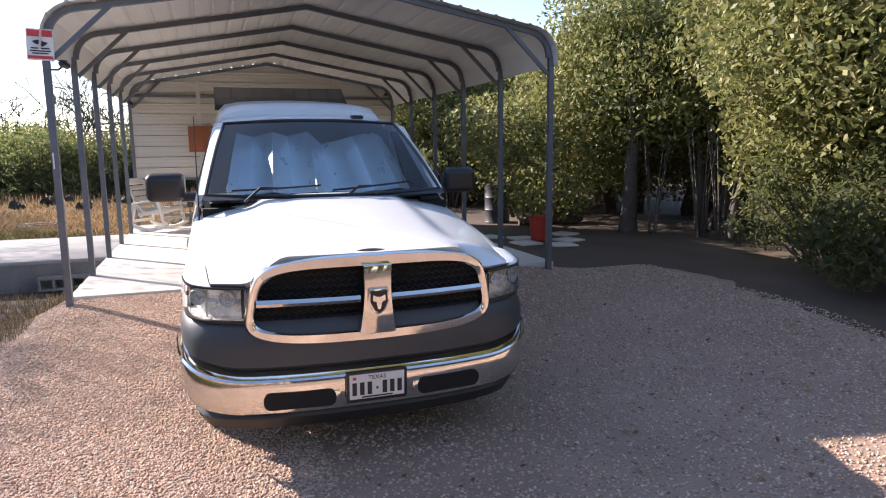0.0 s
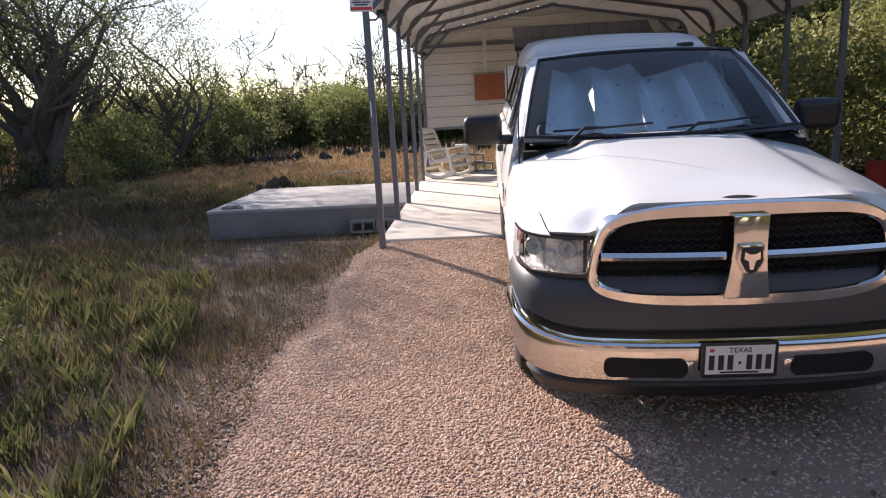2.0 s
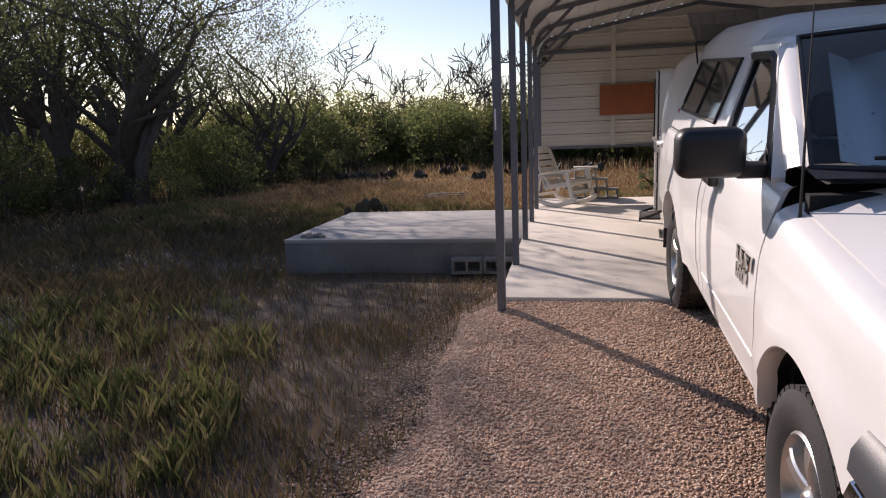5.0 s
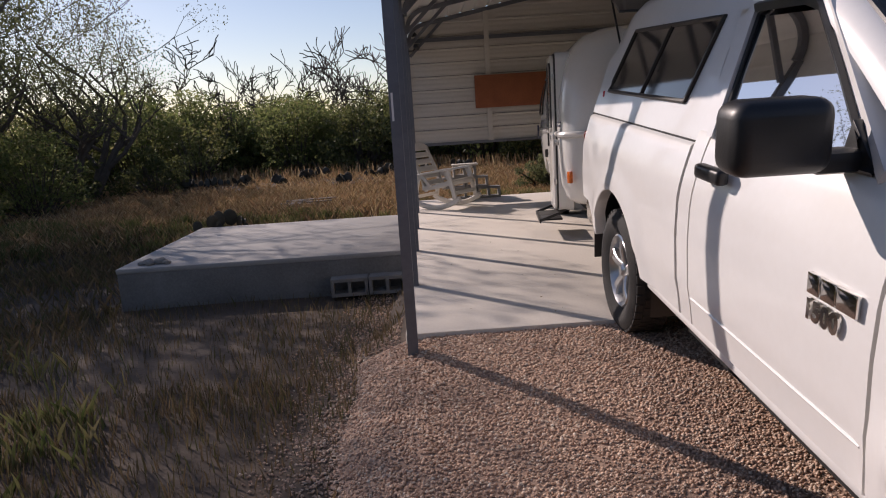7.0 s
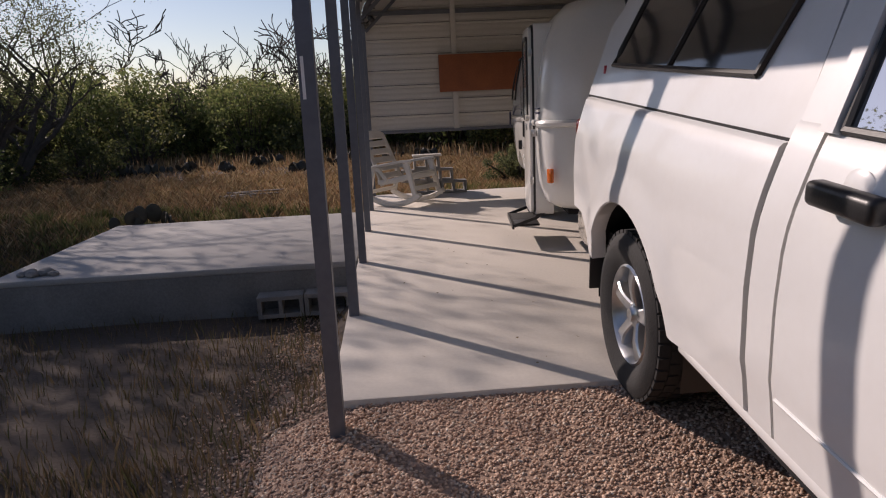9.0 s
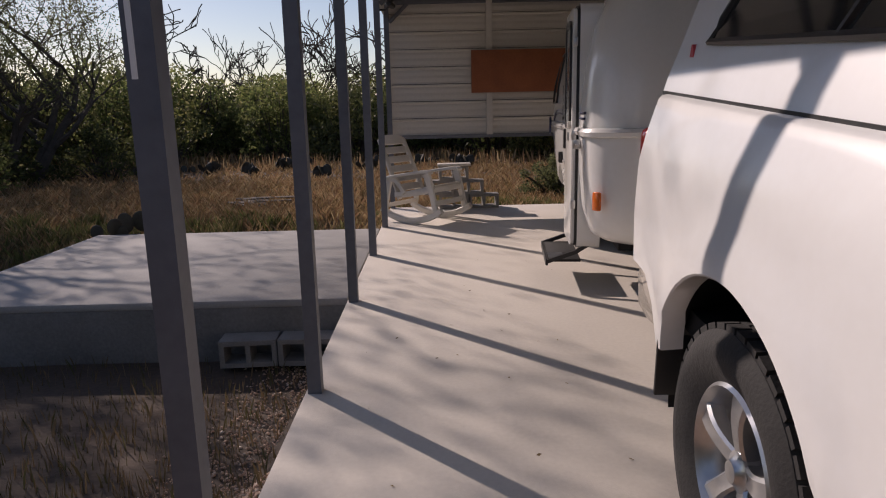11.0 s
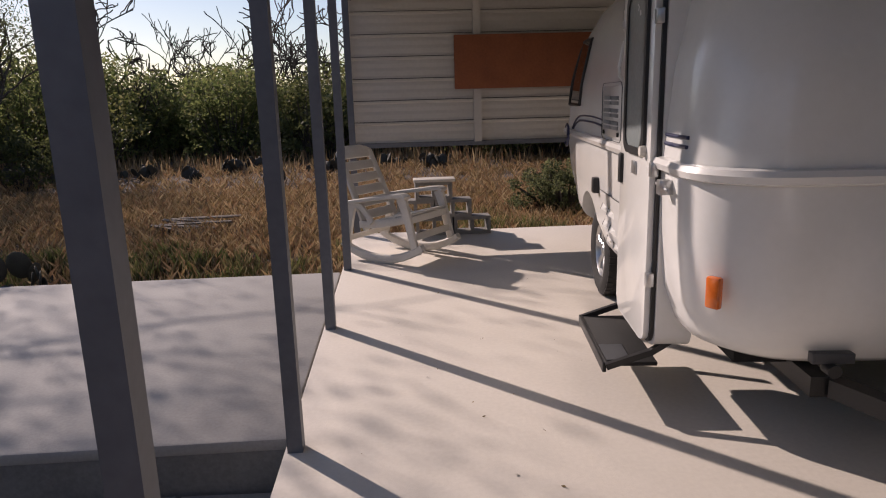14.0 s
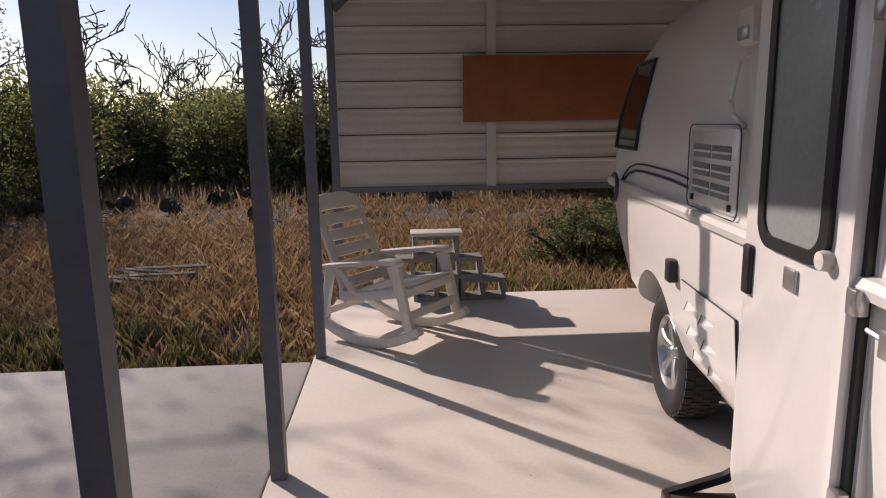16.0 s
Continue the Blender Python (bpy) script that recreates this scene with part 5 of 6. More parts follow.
def cctv(name, label, m):
    c = thing(name, label, "camera")
    part("bracket", tube([(0.03, 0, 0), (0.10, 0, 0.0), (0.13, 0, 0.03)], 0.011, 6), M_black, c)
    part("housing", lathe([(0.001, -0.06), (0.026, -0.058), (0.032, -0.045), (0.032, 0.05), (0.001, 0.052)], "y", 18), M_black, c).matrix_local = pose(0.155, 0, 0.05, -8, 0, -20)
    part("hood", box((0.12, -0.085, 0.078), (0.19, 0.04, 0.086), 0.003), M_black, c)
    c.matrix_world = m
    return c


cctv("security_camera", "small black security camera on the first carport post", pose(0.0, 3.95, 2.33))
cctv("security_camera", "small black security camera on the carport post by the chair", pose(0.0, 10.048, 2.36))
tag = link("sticker", box((-0.020, 3.9175, 1.36), (-0.008, 3.9205, 1.52)), M_signwhite)
tagged(tag, "thin white paper sticker on the steel post", "sticker")

# ---------------------------------------------------------------- bits on the ground
def rock(seed, size, name, label, x, y, z):
    r = np.random.default_rng(seed)
    bm = bmesh.new()
    bmesh.ops.create_icosphere(bm, subdivisions=2, radius=size)
    for v in bm.verts:
        v.co *= 1 + 0.28 * noise.noise(v.co * (2.2 / size) + Vector((seed, 0, 0)))
        v.co.z *= 0.6
    ob = link(name, bm, M_block)
    ob.location = (x, y, z + size * 0.35)
    return tagged(ob, label, "rock")


for k, (x, y) in enumerate(((-3.02, 7.27), (-2.92, 7.24), (-2.82, 7.30), (-2.74, 7.25), (-2.97, 7.33))):
    rock(k + 2, 0.045 + 0.012 * (k % 3), "rock", "small grey rock on the corner of the pad", x, y, 0.0)

M_wood = mat("weathered_wood", (0.26, 0.215, 0.17), 0.9, col2=(0.13, 0.105, 0.08), scale=6, fine=60, bump=0.4)
pile = thing("pallet", "broken grey wooden pallet lying in the grass", "pallet")
for k in range(6):
    part("board", box((-0.5, -0.045, -0.01), (0.5, 0.045, 0.012), 0.003, pose(0.1 * (k % 3) - 0.1, -0.34 + 0.13 * k, 0.12 + 0.035 * (k % 3), 5 * (k % 2), 4 - 4 * (k % 3), 9 * (k % 3) - 8)), M_wood, pile)
for k in range(3):
    part("bearer", box((-0.04, -0.4, -0.05), (0.04, 0.4, 0.05), 0.004, pose(-0.4 + 0.4 * k, 0, 0.06)), M_wood, pile)
pile.matrix_world = pose(-2.15, 13.0, ground_z(-2.15, 13.0) - 0.01, 3, 4, -8) @ Matrix.Scale(0.8, 4)


def prickly_pear(seed, n, size):
    r = np.random.default_rng(seed)
    t = thing("prickly_pear", "low clump of dark prickly pear cactus pads", "cactus", group="prickly pears in the field")
    for k in range(n):
        bm = bmesh.new()
        bmesh.ops.create_uvsphere(bm, u_segments=12, v_segments=8, radius=1)
        s = size * r.uniform(0.7, 1.2)
        m = Matrix.Translation((r.normal(0, size * 1.3), r.normal(0, size * 0.8), s * r.uniform(0.75, 1.9))) @ Matrix.Rotation(r.uniform(0, 3.1), 4, "Z") @ Matrix.Rotation(r.uniform(-0.5, 0.5), 4, "X") @ Matrix.Diagonal((s * 0.82, s * 0.16, s, 1))
        bmesh.ops.transform(bm, matrix=m, verts=bm.verts[:])
        part("pad", bm, M_cactus, t)
    return t


pear = prickly_pear(3, 7, 0.15)
pear.matrix_world = Matrix.Translation((-3.0, 10.22, -0.14)) @ Matrix.Scale(0.78, 4)
copy_thing(pear, pose(-2.68, 10.27, -0.14, 0, 0, 70) @ Matrix.Scale(0.7, 4))
pear_b = prickly_pear(9, 12, 0.115)
pear_b.matrix_world = pose(-6.5, 19.4, ground_z(-6.5, 19.4))
rp = np.random.default_rng(77)
for k in range(20):
    x = -11 + 12.5 * k / 19 + rp.normal(0, 0.3)
    y = 19.5 + rp.normal(0, 1.3) + 0.10 * (x + 5)
    copy_thing(pear_b, pose(x, y, ground_z(x, y), 0, 0, rp.uniform(0, 360)))

# ---------------------------------------------------------------- the shaded yard beyond the carport
M_redplastic = mat("red_plastic", (0.50, 0.045, 0.03), 0.5, col2=(0.38, 0.03, 0.02), scale=6, fine=60)
bucket = thing("bucket", "red plastic bucket standing on paving slabs", "bucket")
part("pail", lathe([(0.001, 0.01), (0.14, 0.0), (0.17, 0.40), (0.185, 0.41), (0.185, 0.43), (0.165, 0.43), (0.135, 0.02), (0.001, 0.02)], "z", 28), M_redplastic, bucket)
part("bail", tube([(0.185 * math.cos(a), 0.03, 0.40 - 0.12 * math.sin(a)) for a in [math.pi * k / 10 for k in range(11)]], 0.006, 6), M_alloy, bucket)
bucket.matrix_world = pose(7.05, 7.1, ground_z(7.05, 7.1) + 0.03)
for k, (x, y, r_) in enumerate(((6.7, 6.9, 5), (7.2, 6.5, -8), (7.6, 7.0, 14), (6.9, 7.5, -3), (7.9, 7.7, 22), (6.4, 7.9, 10))):
    s_ = link("paving_slab", box((-0.22, -0.22, -0.03), (0.22, 0.22, 0.02), 0.006), M_concrete)
    s_.matrix_world = pose(x, y, ground_z(x, y) + 0.01, 0, 0, r_)
    tagged(s_, "worn square paving slab lying on bare earth", "slab", group="loose paving slabs")
for k in range(9):
    r_ = np.random.default_rng(100 + k)
    log = link("log", tube([(-0.7, 0, 0), (-0.2, 0.03, 0.01), (0.3, -0.02, 0), (0.7, 0.02, 0.01)], [0.07, 0.075, 0.07, 0.06], 9), M_bark)
    x, y = 8.6 + r_.normal(0, 0.15), 9.2 + 0.12 * (k % 4) + r_.normal(0, 0.05)
    log.matrix_world = pose(x, y, ground_z(x, y) + 0.07 + 0.13 * (k // 4), 0, r_.uniform(-3, 3), r_.uniform(-12, 12))
    tagged(log, "grey cut log stacked in the shade", "log", group="log pile")
drum = thing("barrel", "old dark steel barrel in the shade", "barrel")
part("drum", lathe([(0.001, 0.02), (0.28, 0.0), (0.29, 0.02), (0.28, 0.04), (0.28, 0.28), (0.29, 0.30), (0.28, 0.32), (0.28, 0.56), (0.29, 0.58), (0.28, 0.60), (0.28, 0.84), (0.29, 0.86), (0.27, 0.87), (0.001, 0.85)], "z", 32), M_greyplastic, drum)
drum.matrix_world = pose(7.6, 10.2, ground_z(7.6, 10.2))

# fallen leaves and twigs on the drive and the slab
M_litter = island_mat("leaf_litter", [(0.10, 0.07, 0.04), (0.22, 0.15, 0.07), (0.30, 0.22, 0.10), (0.07, 0.05, 0.03)], 0.9)
n_ = 900
lx = rng.uniform(2.0, 7.0, n_)
ly = rng.uniform(-3.2, 4.0, n_)
lz = np.array([ground_z(a, b) for a, b in zip(lx, ly)]) + 0.024
lx2 = rng.uniform(0.1, 1.6, 40)
ly2 = rng.uniform(4.4, 9.5, 40)
lx, ly, lz = np.concatenate([lx, lx2]), np.concatenate([ly, ly2]), np.concatenate([lz, np.full(40, 0.004)])
sz = rng.uniform(0.008, 0.03, len(lx))
sz[-40:] *= 0.4
an = rng.uniform(0, 6.28, len(lx))
cs_, sn_ = np.cos(an) * sz, np.sin(an) * sz
P_ = np.stack([lx, ly, lz], -1)
U_ = np.stack([cs_, sn_, rng.uniform(0, 0.3, len(lx)) * sz], -1)
W_ = np.stack([-sn_ * 0.5, cs_ * 0.5, rng.uniform(0, 0.3, len(lx)) * sz], -1)
tagged(tris_object("leaf_litter", np.stack([P_ - U_, P_ + W_, P_ + U_, P_ - W_], 1).reshape(-1, 3), 4, M_litter), "dry brown leaves and bits scattered on the drive", "leaves", kind="stuff")

# ---------------------------------------------------------------- plants
M_leaf_green = island_mat("green_leaves", [(0.10, 0.13, 0.045), (0.18, 0.22, 0.075), (0.25, 0.27, 0.10), (0.14, 0.175, 0.06), (0.28, 0.25, 0.12)], 0.6, 0.68)
M_leaf_yellow = island_mat("yellow_green_leaves", [(0.08, 0.10, 0.03), (0.20, 0.21, 0.065), (0.31, 0.30, 0.11), (0.16, 0.18, 0.055), (0.38, 0.33, 0.15)], 0.5, 0.4)
M_leaf_dark = island_mat("dark_leaves", [(0.055, 0.065, 0.028), (0.10, 0.115, 0.045), (0.15, 0.16, 0.06), (0.08, 0.09, 0.038)], 0.65, 0.55)
M_leaf_mid = island_mat("grey_green_leaves", [(0.07, 0.08, 0.04), (0.13, 0.145, 0.065), (0.19, 0.20, 0.09), (0.10, 0.115, 0.055)], 0.65, 0.65)
M_grass = island_mat("dry_grass", [(0.20, 0.135, 0.075), (0.27, 0.195, 0.11), (0.14, 0.10, 0.05), (0.11, 0.115, 0.045), (0.22, 0.145, 0.085)], 0.8, 0.3)
M_grass_green = island_mat("green_grass", [(0.11, 0.14, 0.045), (0.19, 0.20, 0.07), (0.26, 0.22, 0.10), (0.09, 0.12, 0.035), (0.32, 0.26, 0.14)], 0.75, 0.4)
M_grass_brown = island_mat("red_brown_grass", [(0.28, 0.165, 0.09), (0.40, 0.25, 0.14), (0.50, 0.38, 0.22), (0.33, 0.22, 0.10), (0.18, 0.135, 0.07)], 0.85, 0.35)


def leaf_cloud(r, centres, radii, per, size, flat=0.75):
    """Corners of many four-sided leaves scattered in soft clumps round the given centres."""
    out = []
    for c, rad in zip(centres, radii):
        n = int(per * (rad / 0.5) ** 2)
        d = r.normal(0, 1, (n, 3))
        d /= np.linalg.norm(d, axis=1)[:, None]
        p = np.array(c) + d * (rad * r.uniform(0.25, 1.08, n) ** 0.6)[:, None] * np.array((1, 1, flat))
        u = r.normal(0, 1, (n, 3))
        u /= np.linalg.norm(u, axis=1)[:, None]
        w = np.cross(u, r.normal(0, 1, (n, 3)))
        w /= np.linalg.norm(w, axis=1)[:, None]
        s = size * r.uniform(0.55, 1.35, n)[:, None]
        out.append(np.stack([p - u * s, p + w * s * 0.45, p + u * s, p - w * s * 0.45], 1).reshape(-1, 3))
    return np.concatenate(out)


def limbs(r, base, height, spread, levels, thick, lean=(0, 0), start=0.25, kink=0.25):
    """Trunk and forking limbs: a list of (points, radii) and the tips."""
    paths, tips = [], []

    def grow(p, d, length, rad, lev):
        pts, rr = [p.copy()], [rad]
        n = 5
        for k in range(n):
            d = (d + Vector(r.normal(0, kink, 3)) + Vector((0, 0, 0.06))).normalized()
            p = p + d * length / n
            pts.append(p.copy())
            rr.append(rad * (1 - 0.55 * (k + 1) / n))
        paths.append((pts, rr))
        if lev == 0:
            tips.append(p)
            return
        for k in range(int(r.integers(2, 5))):
            i = int(r.integers(2, n + 1))
            a = r.uniform(0, 6.28)
            side = Vector((math.cos(a), math.sin(a), r.uniform(0.1, 0.7)))
            nd = (d * 0.5 + side * spread).normalized()
            grow(pts[i], nd, length * r.uniform(0.55, 0.85), rr[i] * 0.68, lev - 1)
        tips.append(p)

    grow(Vector(base), Vector((lean[0], lean[1], 1)).normalized(), height, thick, levels)
    return paths, tips


def tree(seed, height, thick, levels, spread, leaf, per, size, clump, material, stems=1, bare=False, name="tree", label="", category="tree", kink=0.25, flat=0.75):
    r = np.random.default_rng(seed)
    t = thing(name, label, category)
    bm = bmesh.new()
    tips = []
    for s in range(stems):
        a = r.uniform(0, 6.28)
        off = 0.0 if stems == 1 else 0.18
        paths, tp = limbs(r, (off * math.cos(a), off * math.sin(a), -0.25), height * r.uniform(0.85, 1.1), spread, levels, thick, (0.35 * math.cos(a) * (stems > 1), 0.35 * math.sin(a) * (stems > 1)), kink=kink)
        tips += tp
        for pts, rr in paths:
            add_tube(bm, pts, [max(0.013 if bare else 0.006, q) for q in rr], sides=6 if rr[0] > 0.03 else 4, caps=False)
    part("trunk", bm, M_bark, t)
    if not bare:
        co = leaf_cloud(r, [tuple(q) for q in tips], [clump * r.uniform(0.6, 1.25) for q in tips], per, size, flat)
        tris_object("crown", co, 4, material, t)
    return t


def shrub(seed, rad, height, material, per, size, n, name="shrub", label="", category="shrub"):
    """A low bush: thin stems and uneven clumps of leaves right down to the earth."""
    r = np.random.default_rng(seed)
    t = thing(name, label, category)
    bm = bmesh.new()
    cs, rs = [], []
    for k in range(n):
        a, q = r.uniform(0, 6.28), rad * math.sqrt(r.uniform(0, 1))
        h = height * r.uniform(0.2, 1.0) * (1 - 0.45 * (q / rad) ** 2)
        c = Vector((q * math.cos(a), q * math.sin(a), h))
        cs.append(tuple(c))
        rs.append(height * r.uniform(0.10, 0.24))
        add_tube(bm, [(c.x * 0.25, c.y * 0.25, -0.2), (c.x * 0.6, c.y * 0.6, h * 0.5), c], [0.03, 0.018, 0.006], sides=4, caps=False)
    part("stem", bm, M_bark, t)
    tris_object("crown", leaf_cloud(r, cs, rs, per, size, 0.8), 4, material, t)
    return t


def put(ob, x, y, rz=0.0, s=1.0):
    ob.matrix_world = Matrix.Translation((x, y, ground_z(x, y))) @ Matrix.Rotation(rz, 4, "Z") @ Matrix.Scale(s, 4)
    return ob


def again(ob, x, y, rz, s):
    o = copy_thing(ob, Matrix.Identity(4))
    o.matrix_basis = Matrix.Translation((x, y, ground_z(x, y))) @ Matrix.Rotation(rz, 4, "Z") @ Matrix.Scale(s, 4)
    return o


rt = np.random.default_rng(21)

# the broad oak wall of leaves beside the drive
oak_a = put(tree(3, 1.7, 0.20, 3, 0.95, True, 1250, 0.036, 0.78, M_leaf_yellow, 2, name="oak_tree", label="bushy oak with small sunlit yellow-green leaves"), 10.9, 6.9, 0.5, 1.7)
oaks = [oak_a]
for x, y, rz, s in ((10.6, 3.4, 2.1, 1.55), (13.0, 9.4, 4.0, 1.9), (13.2, 4.5, 1.2, 1.9), (11.2, 0.2, 3.2, 1.5), (11.2, 11.0, 5.2, 1.7), (14.5, 0.5, 0.7, 1.8), (13.6, 14.0, 2.9, 1.9), (9.4, 15.5, 1.0, 1.6), (6.5, 19.5, 3.8, 1.6)):
    oaks.append(again(oak_a, x, y, rz, s))
bush = put(shrub(8, 1.35, 2.0, M_leaf_dark, 420, 0.045, 60, "shrub", "dark green evergreen shrub in shade beneath the oaks"), 9.6, 3.0, 0, 0.95)
for x, y, rz, s in ((9.1, 1.2, 1.0, 1.0), (9.6, -0.6, 4.0, 1.15)):
    again(bush, x, y, rz, s)
# thick trunks and thin dead stems in the shade under the leaves
for k, (x, y, th, hh, ln) in enumerate(((9.17, 7.42, 0.17, 2.6, 0.10), (10.45, 6.85, 0.10, 2.4, -0.15), (9.9, 5.4, 0.07, 2.2, 0.2))):
    r_ = np.random.default_rng(300 + k)
    bm = bmesh.new()
    pts_, rr_ = [], []
    for q in range(7):
        pts_.append((ln * q / 6 + r_.normal(0, 0.03), r_.normal(0, 0.03), -0.1 + hh * q / 6))
        rr_.append(th * (1.25 if q == 0 else 1 - 0.08 * q))
    add_tube(bm, pts_, rr_, 10)
    for q in (4, 5, 6):
        add_tube(bm, [pts_[q], (pts_[q][0] + r_.uniform(-0.6, 0.6), pts_[q][1] + r_.uniform(-0.5, 0.5), pts_[q][2] + 0.7)], [rr_[q] * 0.5, rr_[q] * 0.2], 6)
    tk = link("tree_trunk", bm, M_bark)
    tk.location = (x, y, ground_z(x, y))
    tagged(tk, "rough dark oak trunk standing in deep shade", "tree trunk")
rk_ = np.random.default_rng(61)
stem_one = thing("dead_sapling", "thin bare dead stems under the oaks", "sapling", group="dead saplings under the oaks")
for q in range(5):
    a = rk_.uniform(0, 6.28)
    part("stem", tube([(0.06 * math.cos(a), 0.06 * math.sin(a), -0.05), (0.14 * math.cos(a), 0.14 * math.sin(a), 0.7), (0.3 * math.cos(a), 0.3 * math.sin(a), 1.5 + rk_.uniform(0, 0.4))], [0.02, 0.015, 0.007], 5), M_bark, stem_one)
put(stem_one, 9.9, 6.2)
for k in range(9):
    again(stem_one, 9.4 + 0.28 * k + rk_.normal(0, 0.15), 6.3 - 0.32 * k + rk_.normal(0, 0.2), rk_.uniform(0, 6), rk_.uniform(0.7, 1.1))

# scrub along the far side of the field
mesq = put(tree(11, 1.6, 0.10, 3, 0.9, True, 95, 0.055, 0.50, M_leaf_green, 3, name="mesquite_tree", label="multi-stemmed mesquite with thin green foliage at the field edge"), -9.5, 25)
weed = put(shrub(55, 0.75, 1.35, M_leaf_yellow, 260, 0.03, 40, "shrub", "leafy yellow-green bush beside the drive"), -2.95, 1.0, 0, 0.95)
scrub_a = put(shrub(14, 1.5, 2.5, M_leaf_green, 105, 0.065, 52, "shrub", "rounded green scrub bush at the far edge of the field"), -4.5, 25)
scrub_b = put(shrub(15, 1.3, 2.2, M_leaf_yellow, 100, 0.06, 46, "shrub", "yellow-green scrub bush catching the low sun"), -7.5, 23)
scrub_d = put(shrub(16, 1.6, 2.1, M_leaf_dark, 130, 0.075, 46, "shrub", "dark scrub bush in its own shade at the field edge"), -2.0, 24)
for k in range(58):
    x = rt.uniform(-34, 3)
    y = 24.5 + rt.uniform(-2, 9) + 0.22 * max(0, -x - 12) - 0.45 * max(0, -x - 10)
    again((scrub_a, scrub_b, scrub_d)[(0, 1, 0, 1, 2)[int(rt.integers(0, 5))]], x, y, rt.uniform(0, 6.28), rt.uniform(0.8, 1.45))
for k in range(26):
    x = -30 + 34 * k / 25 + rt.normal(0, 0.6)
    again(mesq, x, 27 + rt.uniform(-2, 6) - 0.3 * max(0, -x - 12), rt.uniform(0, 6.28), rt.uniform(0.7, 1.2))
for k in range(16):
    x = 3 + 1.7 * k + rt.uniform(-0.6, 0.6)
    again((scrub_a, scrub_d, scrub_b)[k % 3], x, 21 + rt.uniform(-3, 5), rt.uniform(0, 6.28), rt.uniform(0.9, 1.4))
for x, y, s in ((8.0, 14.5, 1.0), (9.5, 16.5, 1.2), (6.8, 17.5, 1.1), (11.0, 13.5, 1.1)):
    again(scrub_d, x, y, s * 3, s)
low_bush = put(shrub(57, 0.75, 0.75, M_leaf_mid, 2600, 0.022, 60, "shrub", "low dark green bush behind the trailer"), 2.75, 13.4)
again(low_bush, 3.5, 13.7, 2.0, 1.1)

# bare, twisted mesquites that stand above the scrub
bare = put(tree(31, 1.75, 0.12, 4, 0.85, False, 0, 0, 0, None, 2, True, name="bare_tree", label="leafless twisted mesquite standing above the scrub", kink=0.30), -9.0, 27.5, 0.3, 1.5)
bare_b = put(tree(36, 1.75, 0.09, 4, 0.6, False, 0, 0, 0, None, 2, True, name="bare_tree", label="leafless mesquite with a fan of fine grey twigs", kink=0.24), -3.9, 27.5, 1.0, 1.4)
for k, (x, y, rz, s) in enumerate(((-10.8, 28.0, 2.0, 0.95), (-7.2, 30, 4.0, 1.0), (-5.8, 29, 1.2, 0.9), (-0.9, 29, 3.1, 1.1), (-14.5, 30, 0.9, 1.1), (-2.4, 28.0, 4.4, 0.9))):
    again((bare, bare_b)[k % 2], x, y, rz, s * 1.3)

# big dark trees at the near side of the field
big = put(tree(41, 2.6, 0.13, 3, 0.75, True, 72, 0.033, 0.52, M_leaf_mid, 3, name="oak_tree", label="large many-stemmed oak with thin dark foliage against the sky", kink=0.17), -10.7, 12.9, 0.0, 1.6)
for x, y, rz, s in ((-9.4, 12.7, 2.2, 1.45), (-13.0, 12.4, 4.2, 1.5), (-8.9, 18.0, 1.1, 1.05), (-13.6, 14.8, 3.0, 1.9), (-12.2, 16.8, 0.4, 1.25), (-17.0, 19.0, 2.7, 1.9), (-20.0, 14.5, 5.3, 1.9), (-16.5, 24.0, 1.4, 1.7), (-22.0, 20.0, 0.2, 2.0), (-14.8, 19.0, 3.7, 1.7), (-11.5, 21.0, 0.9, 1.4)):
    again(big, x, y, rz, s)
for x, y, s in ((-9.9, 11.6, 0.6), (-8.6, 12.8, 0.5), (-8.4, 14.9, 0.7), (-11.4, 11.0, 0.7), (-10.0, 18, 0.9), (-12.4, 13, 0.8), (-7.2, 18.4, 0.6), (-9.6, 15.6, 0.7)):
    again((scrub_d, scrub_a, scrub_b)[int(s * 100) % 3], x, y, s * 9, s)
# unseen oaks added behind the drive to cut sky light on faces towards -y
for x, y, rz, s in ((-13.0, -9.0, 0.3, 1.8), (-9.0, -13.5, 1.9, 1.9), (-4.0, -15.5, 3.5, 1.8), (1.5, -16.5, 4.8, 2.0), (7.0, -15.0, 0.9, 1.9), (12.0, -11.0, 2.6, 1.9), (14.0, -5.0, 5.6, 1.8), (-16.0, -3.0, 4.1, 1.9)):
    again(oak_a, x, y, rz, s)


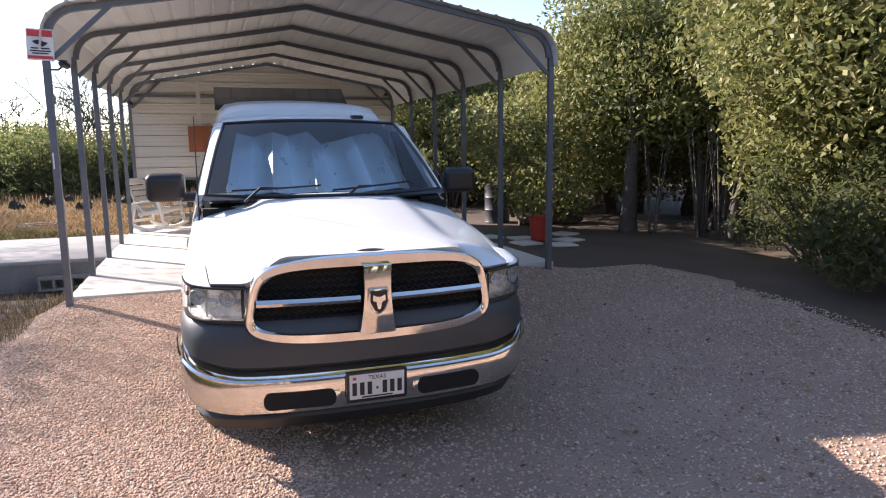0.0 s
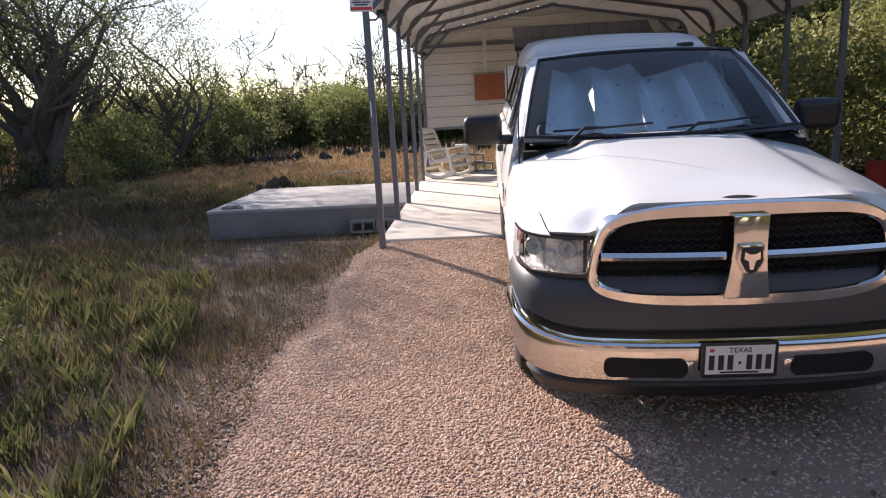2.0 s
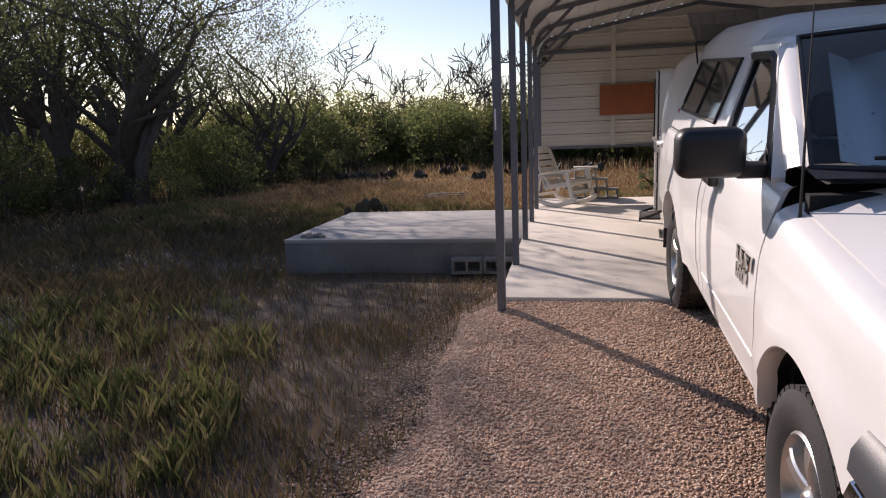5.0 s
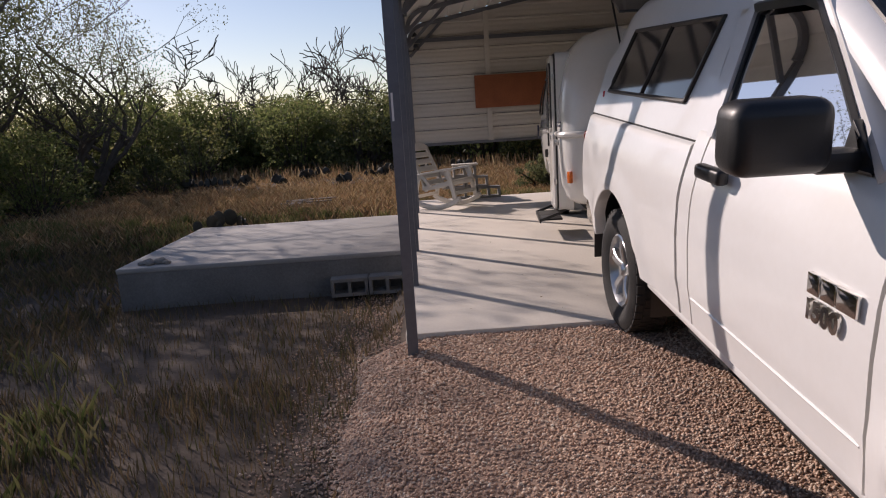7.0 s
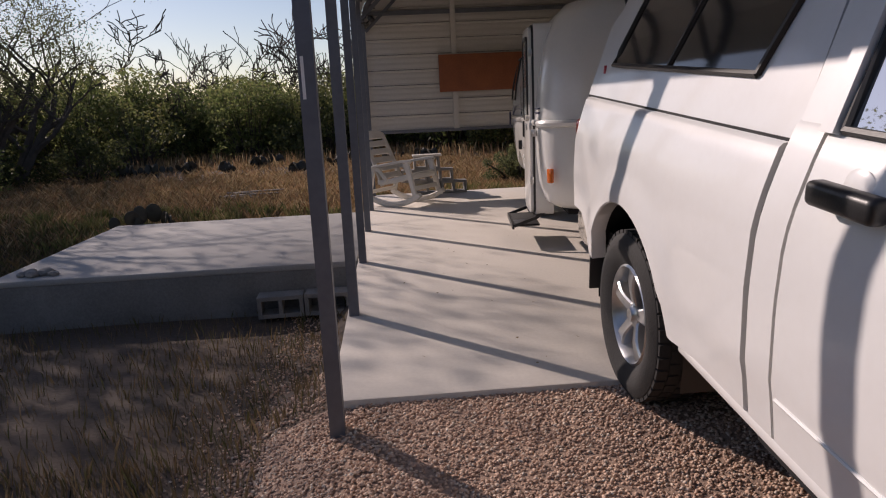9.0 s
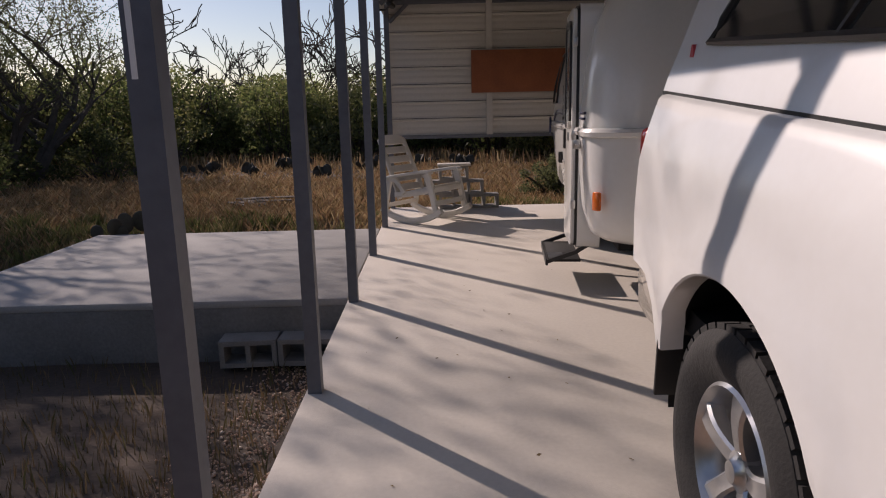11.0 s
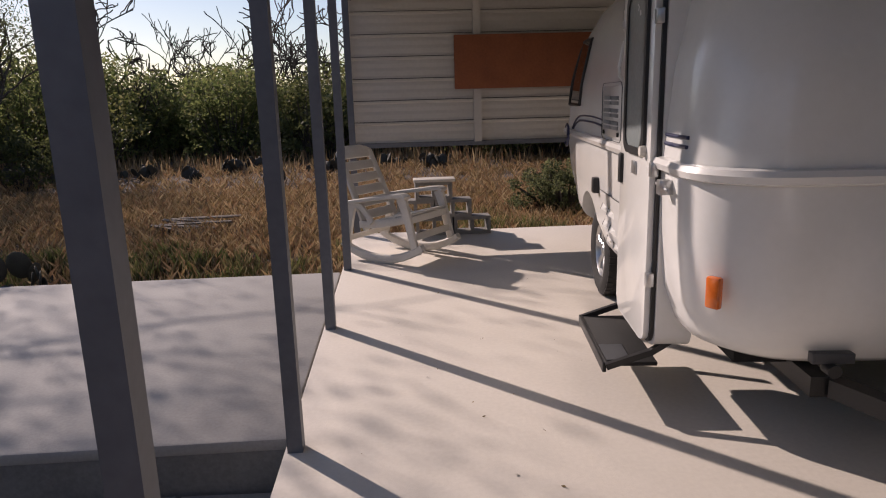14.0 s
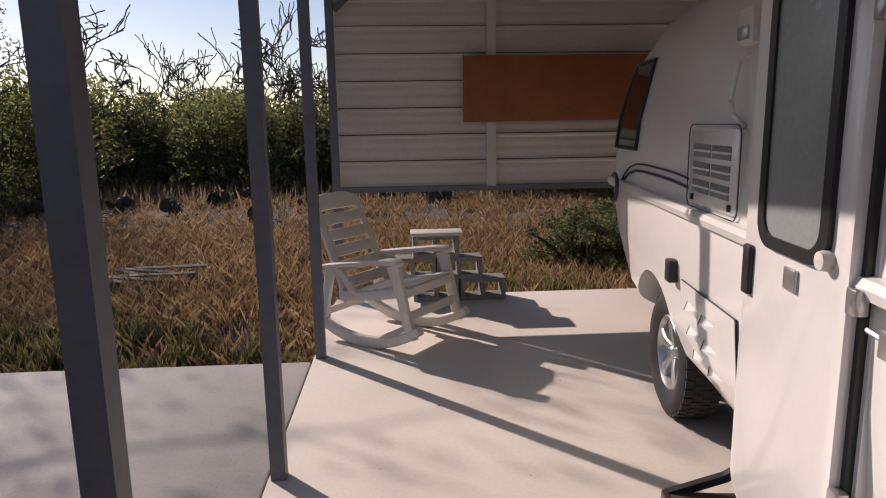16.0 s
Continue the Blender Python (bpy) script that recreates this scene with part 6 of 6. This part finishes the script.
def blades(name, n, area, height, width, material, keep, lean=0.35, clump=0):
    """Grass blades as slim bent quads."""
    x = rng.uniform(area[0], area[1], n)
    y = rng.uniform(area[2], area[3], n)
    if clump:
        cx, cy = rng.uniform(area[0], area[1], clump), rng.uniform(area[2], area[3], clump)
        k = rng.integers(0, clump, n)
        x, y = cx[k] + rng.normal(0, 0.07, n), cy[k] + rng.normal(0, 0.07, n)
    ok = np.array([keep(a, b) for a, b in zip(x, y)])
    x, y = x[ok], y[ok]
    n = len(x)
    z = np.array([ground_z(a, b) for a, b in zip(x, y)]) - 0.01
    a = rng.uniform(0, 6.28, n)
    h = height * rng.uniform(0.35, 1.2, n)
    dx, dy = np.cos(a), np.sin(a)
    l = h * rng.uniform(0.1, 1.0, n) * lean
    w = width * rng.uniform(0.6, 1.3, n)
    b = rng.uniform(0, 6.28, n)
    lx, ly = np.cos(b) * l, np.sin(b) * l
    p0 = np.stack([x - dx * w, y - dy * w, z], -1)
    p1 = np.stack([x + dx * w, y + dy * w, z], -1)
    p2 = np.stack([x + lx * 0.4 + dx * w * 0.7, y + ly * 0.4 + dy * w * 0.7, z + h * 0.6], -1)
    p3 = np.stack([x + lx, y + ly, z + h * 0.97], -1)
    return tris_object(name, np.stack([p0, p1, p2, p3], 1).reshape(-1, 3), 4, material)


def off_slab(x, y):
    return not ((-3.3 < x < 0.0 and 7.05 < y < 10.03) or (-0.1 < x < 5.8 and 4.2 < y < 11.66))


def meadow(x, y):
    """Grass grows left of the drive, thicker away from it."""
    if not off_slab(x, y):
        return False
    d = drive_edge(y) - x if y < 4.3 else 0.05
    return d > 0 and rng.random() < min(1.0, 0.25 + d * 1.1) * (0.45 + 0.9 * (noise.noise((x * 0.8, y * 0.8, 2)) + 0.35))


tagged(blades("grass", 76000, (-4.5, 0, -3, 7.2), 0.12, 0.0035, M_grass, meadow), "short dry straw-coloured grass beside the drive", "grass", kind="stuff")
tagged(blades("grass", 26000, (-5.5, -0.7, -3, 5.0), 0.20, 0.005, M_grass_green, lambda x, y: meadow(x, y) and x < -0.9 - 0.25 * y, 0.6, 420), "tufts of green weedy grass beside the drive", "grass", kind="stuff")
tagged(blades("grass", 72000, (-14, 7, 9.9, 22), 0.17, 0.007, M_grass_brown, lambda x, y: off_slab(x, y) and y > 11.4 - 1.4 * (x < 0) and rng.random() < 0.25 + 1.6 * max(0, 0.25 + noise.noise((x * 0.45, y * 0.45, 9))), 1.1, 5200), "tall reddish dry grass across the field", "grass", kind="stuff")
tagged(blades("grass", 80000, (-7, 6, 10.0, 16.5), 0.20, 0.004, M_grass_brown, lambda x, y: off_slab(x, y) and y > 11.6 - 1.5 * (x < 0) and rng.random() < 0.45 + 1.2 * max(0, 0.2 + noise.noise((x * 0.7, y * 0.7, 12))), 0.9), "dense reddish dry grass behind the carport", "grass", kind="stuff")
tagged(blades("grass", 42000, (-9, 6, 9.95, 13.5), 0.22, 0.005, M_grass_green, lambda x, y: off_slab(x, y) and y < 11.0 + 1.8 * noise.noise((x * 0.5, 1, 4)) + (1.3 if x > 0 else 0.6), 0.5, 520), "green and straw grass tufts along the slab", "grass", kind="stuff")
tagged(blades("grass", 30000, (-12, -3.2, 4, 11), 0.20, 0.006, M_grass, lambda x, y: off_slab(x, y) and rng.random() < 0.3 + 1.5 * max(0, 0.25 + noise.noise((x * 0.6, y * 0.6, 5))), 0.8), "straw-coloured grass round the raised pad", "grass", kind="stuff")
tagged(blades("grass", 26000, (-30, 12, 20, 40), 0.4, 0.02, M_grass_brown, lambda x, y: True), "distant dry grass under the scrub", "grass", kind="stuff")
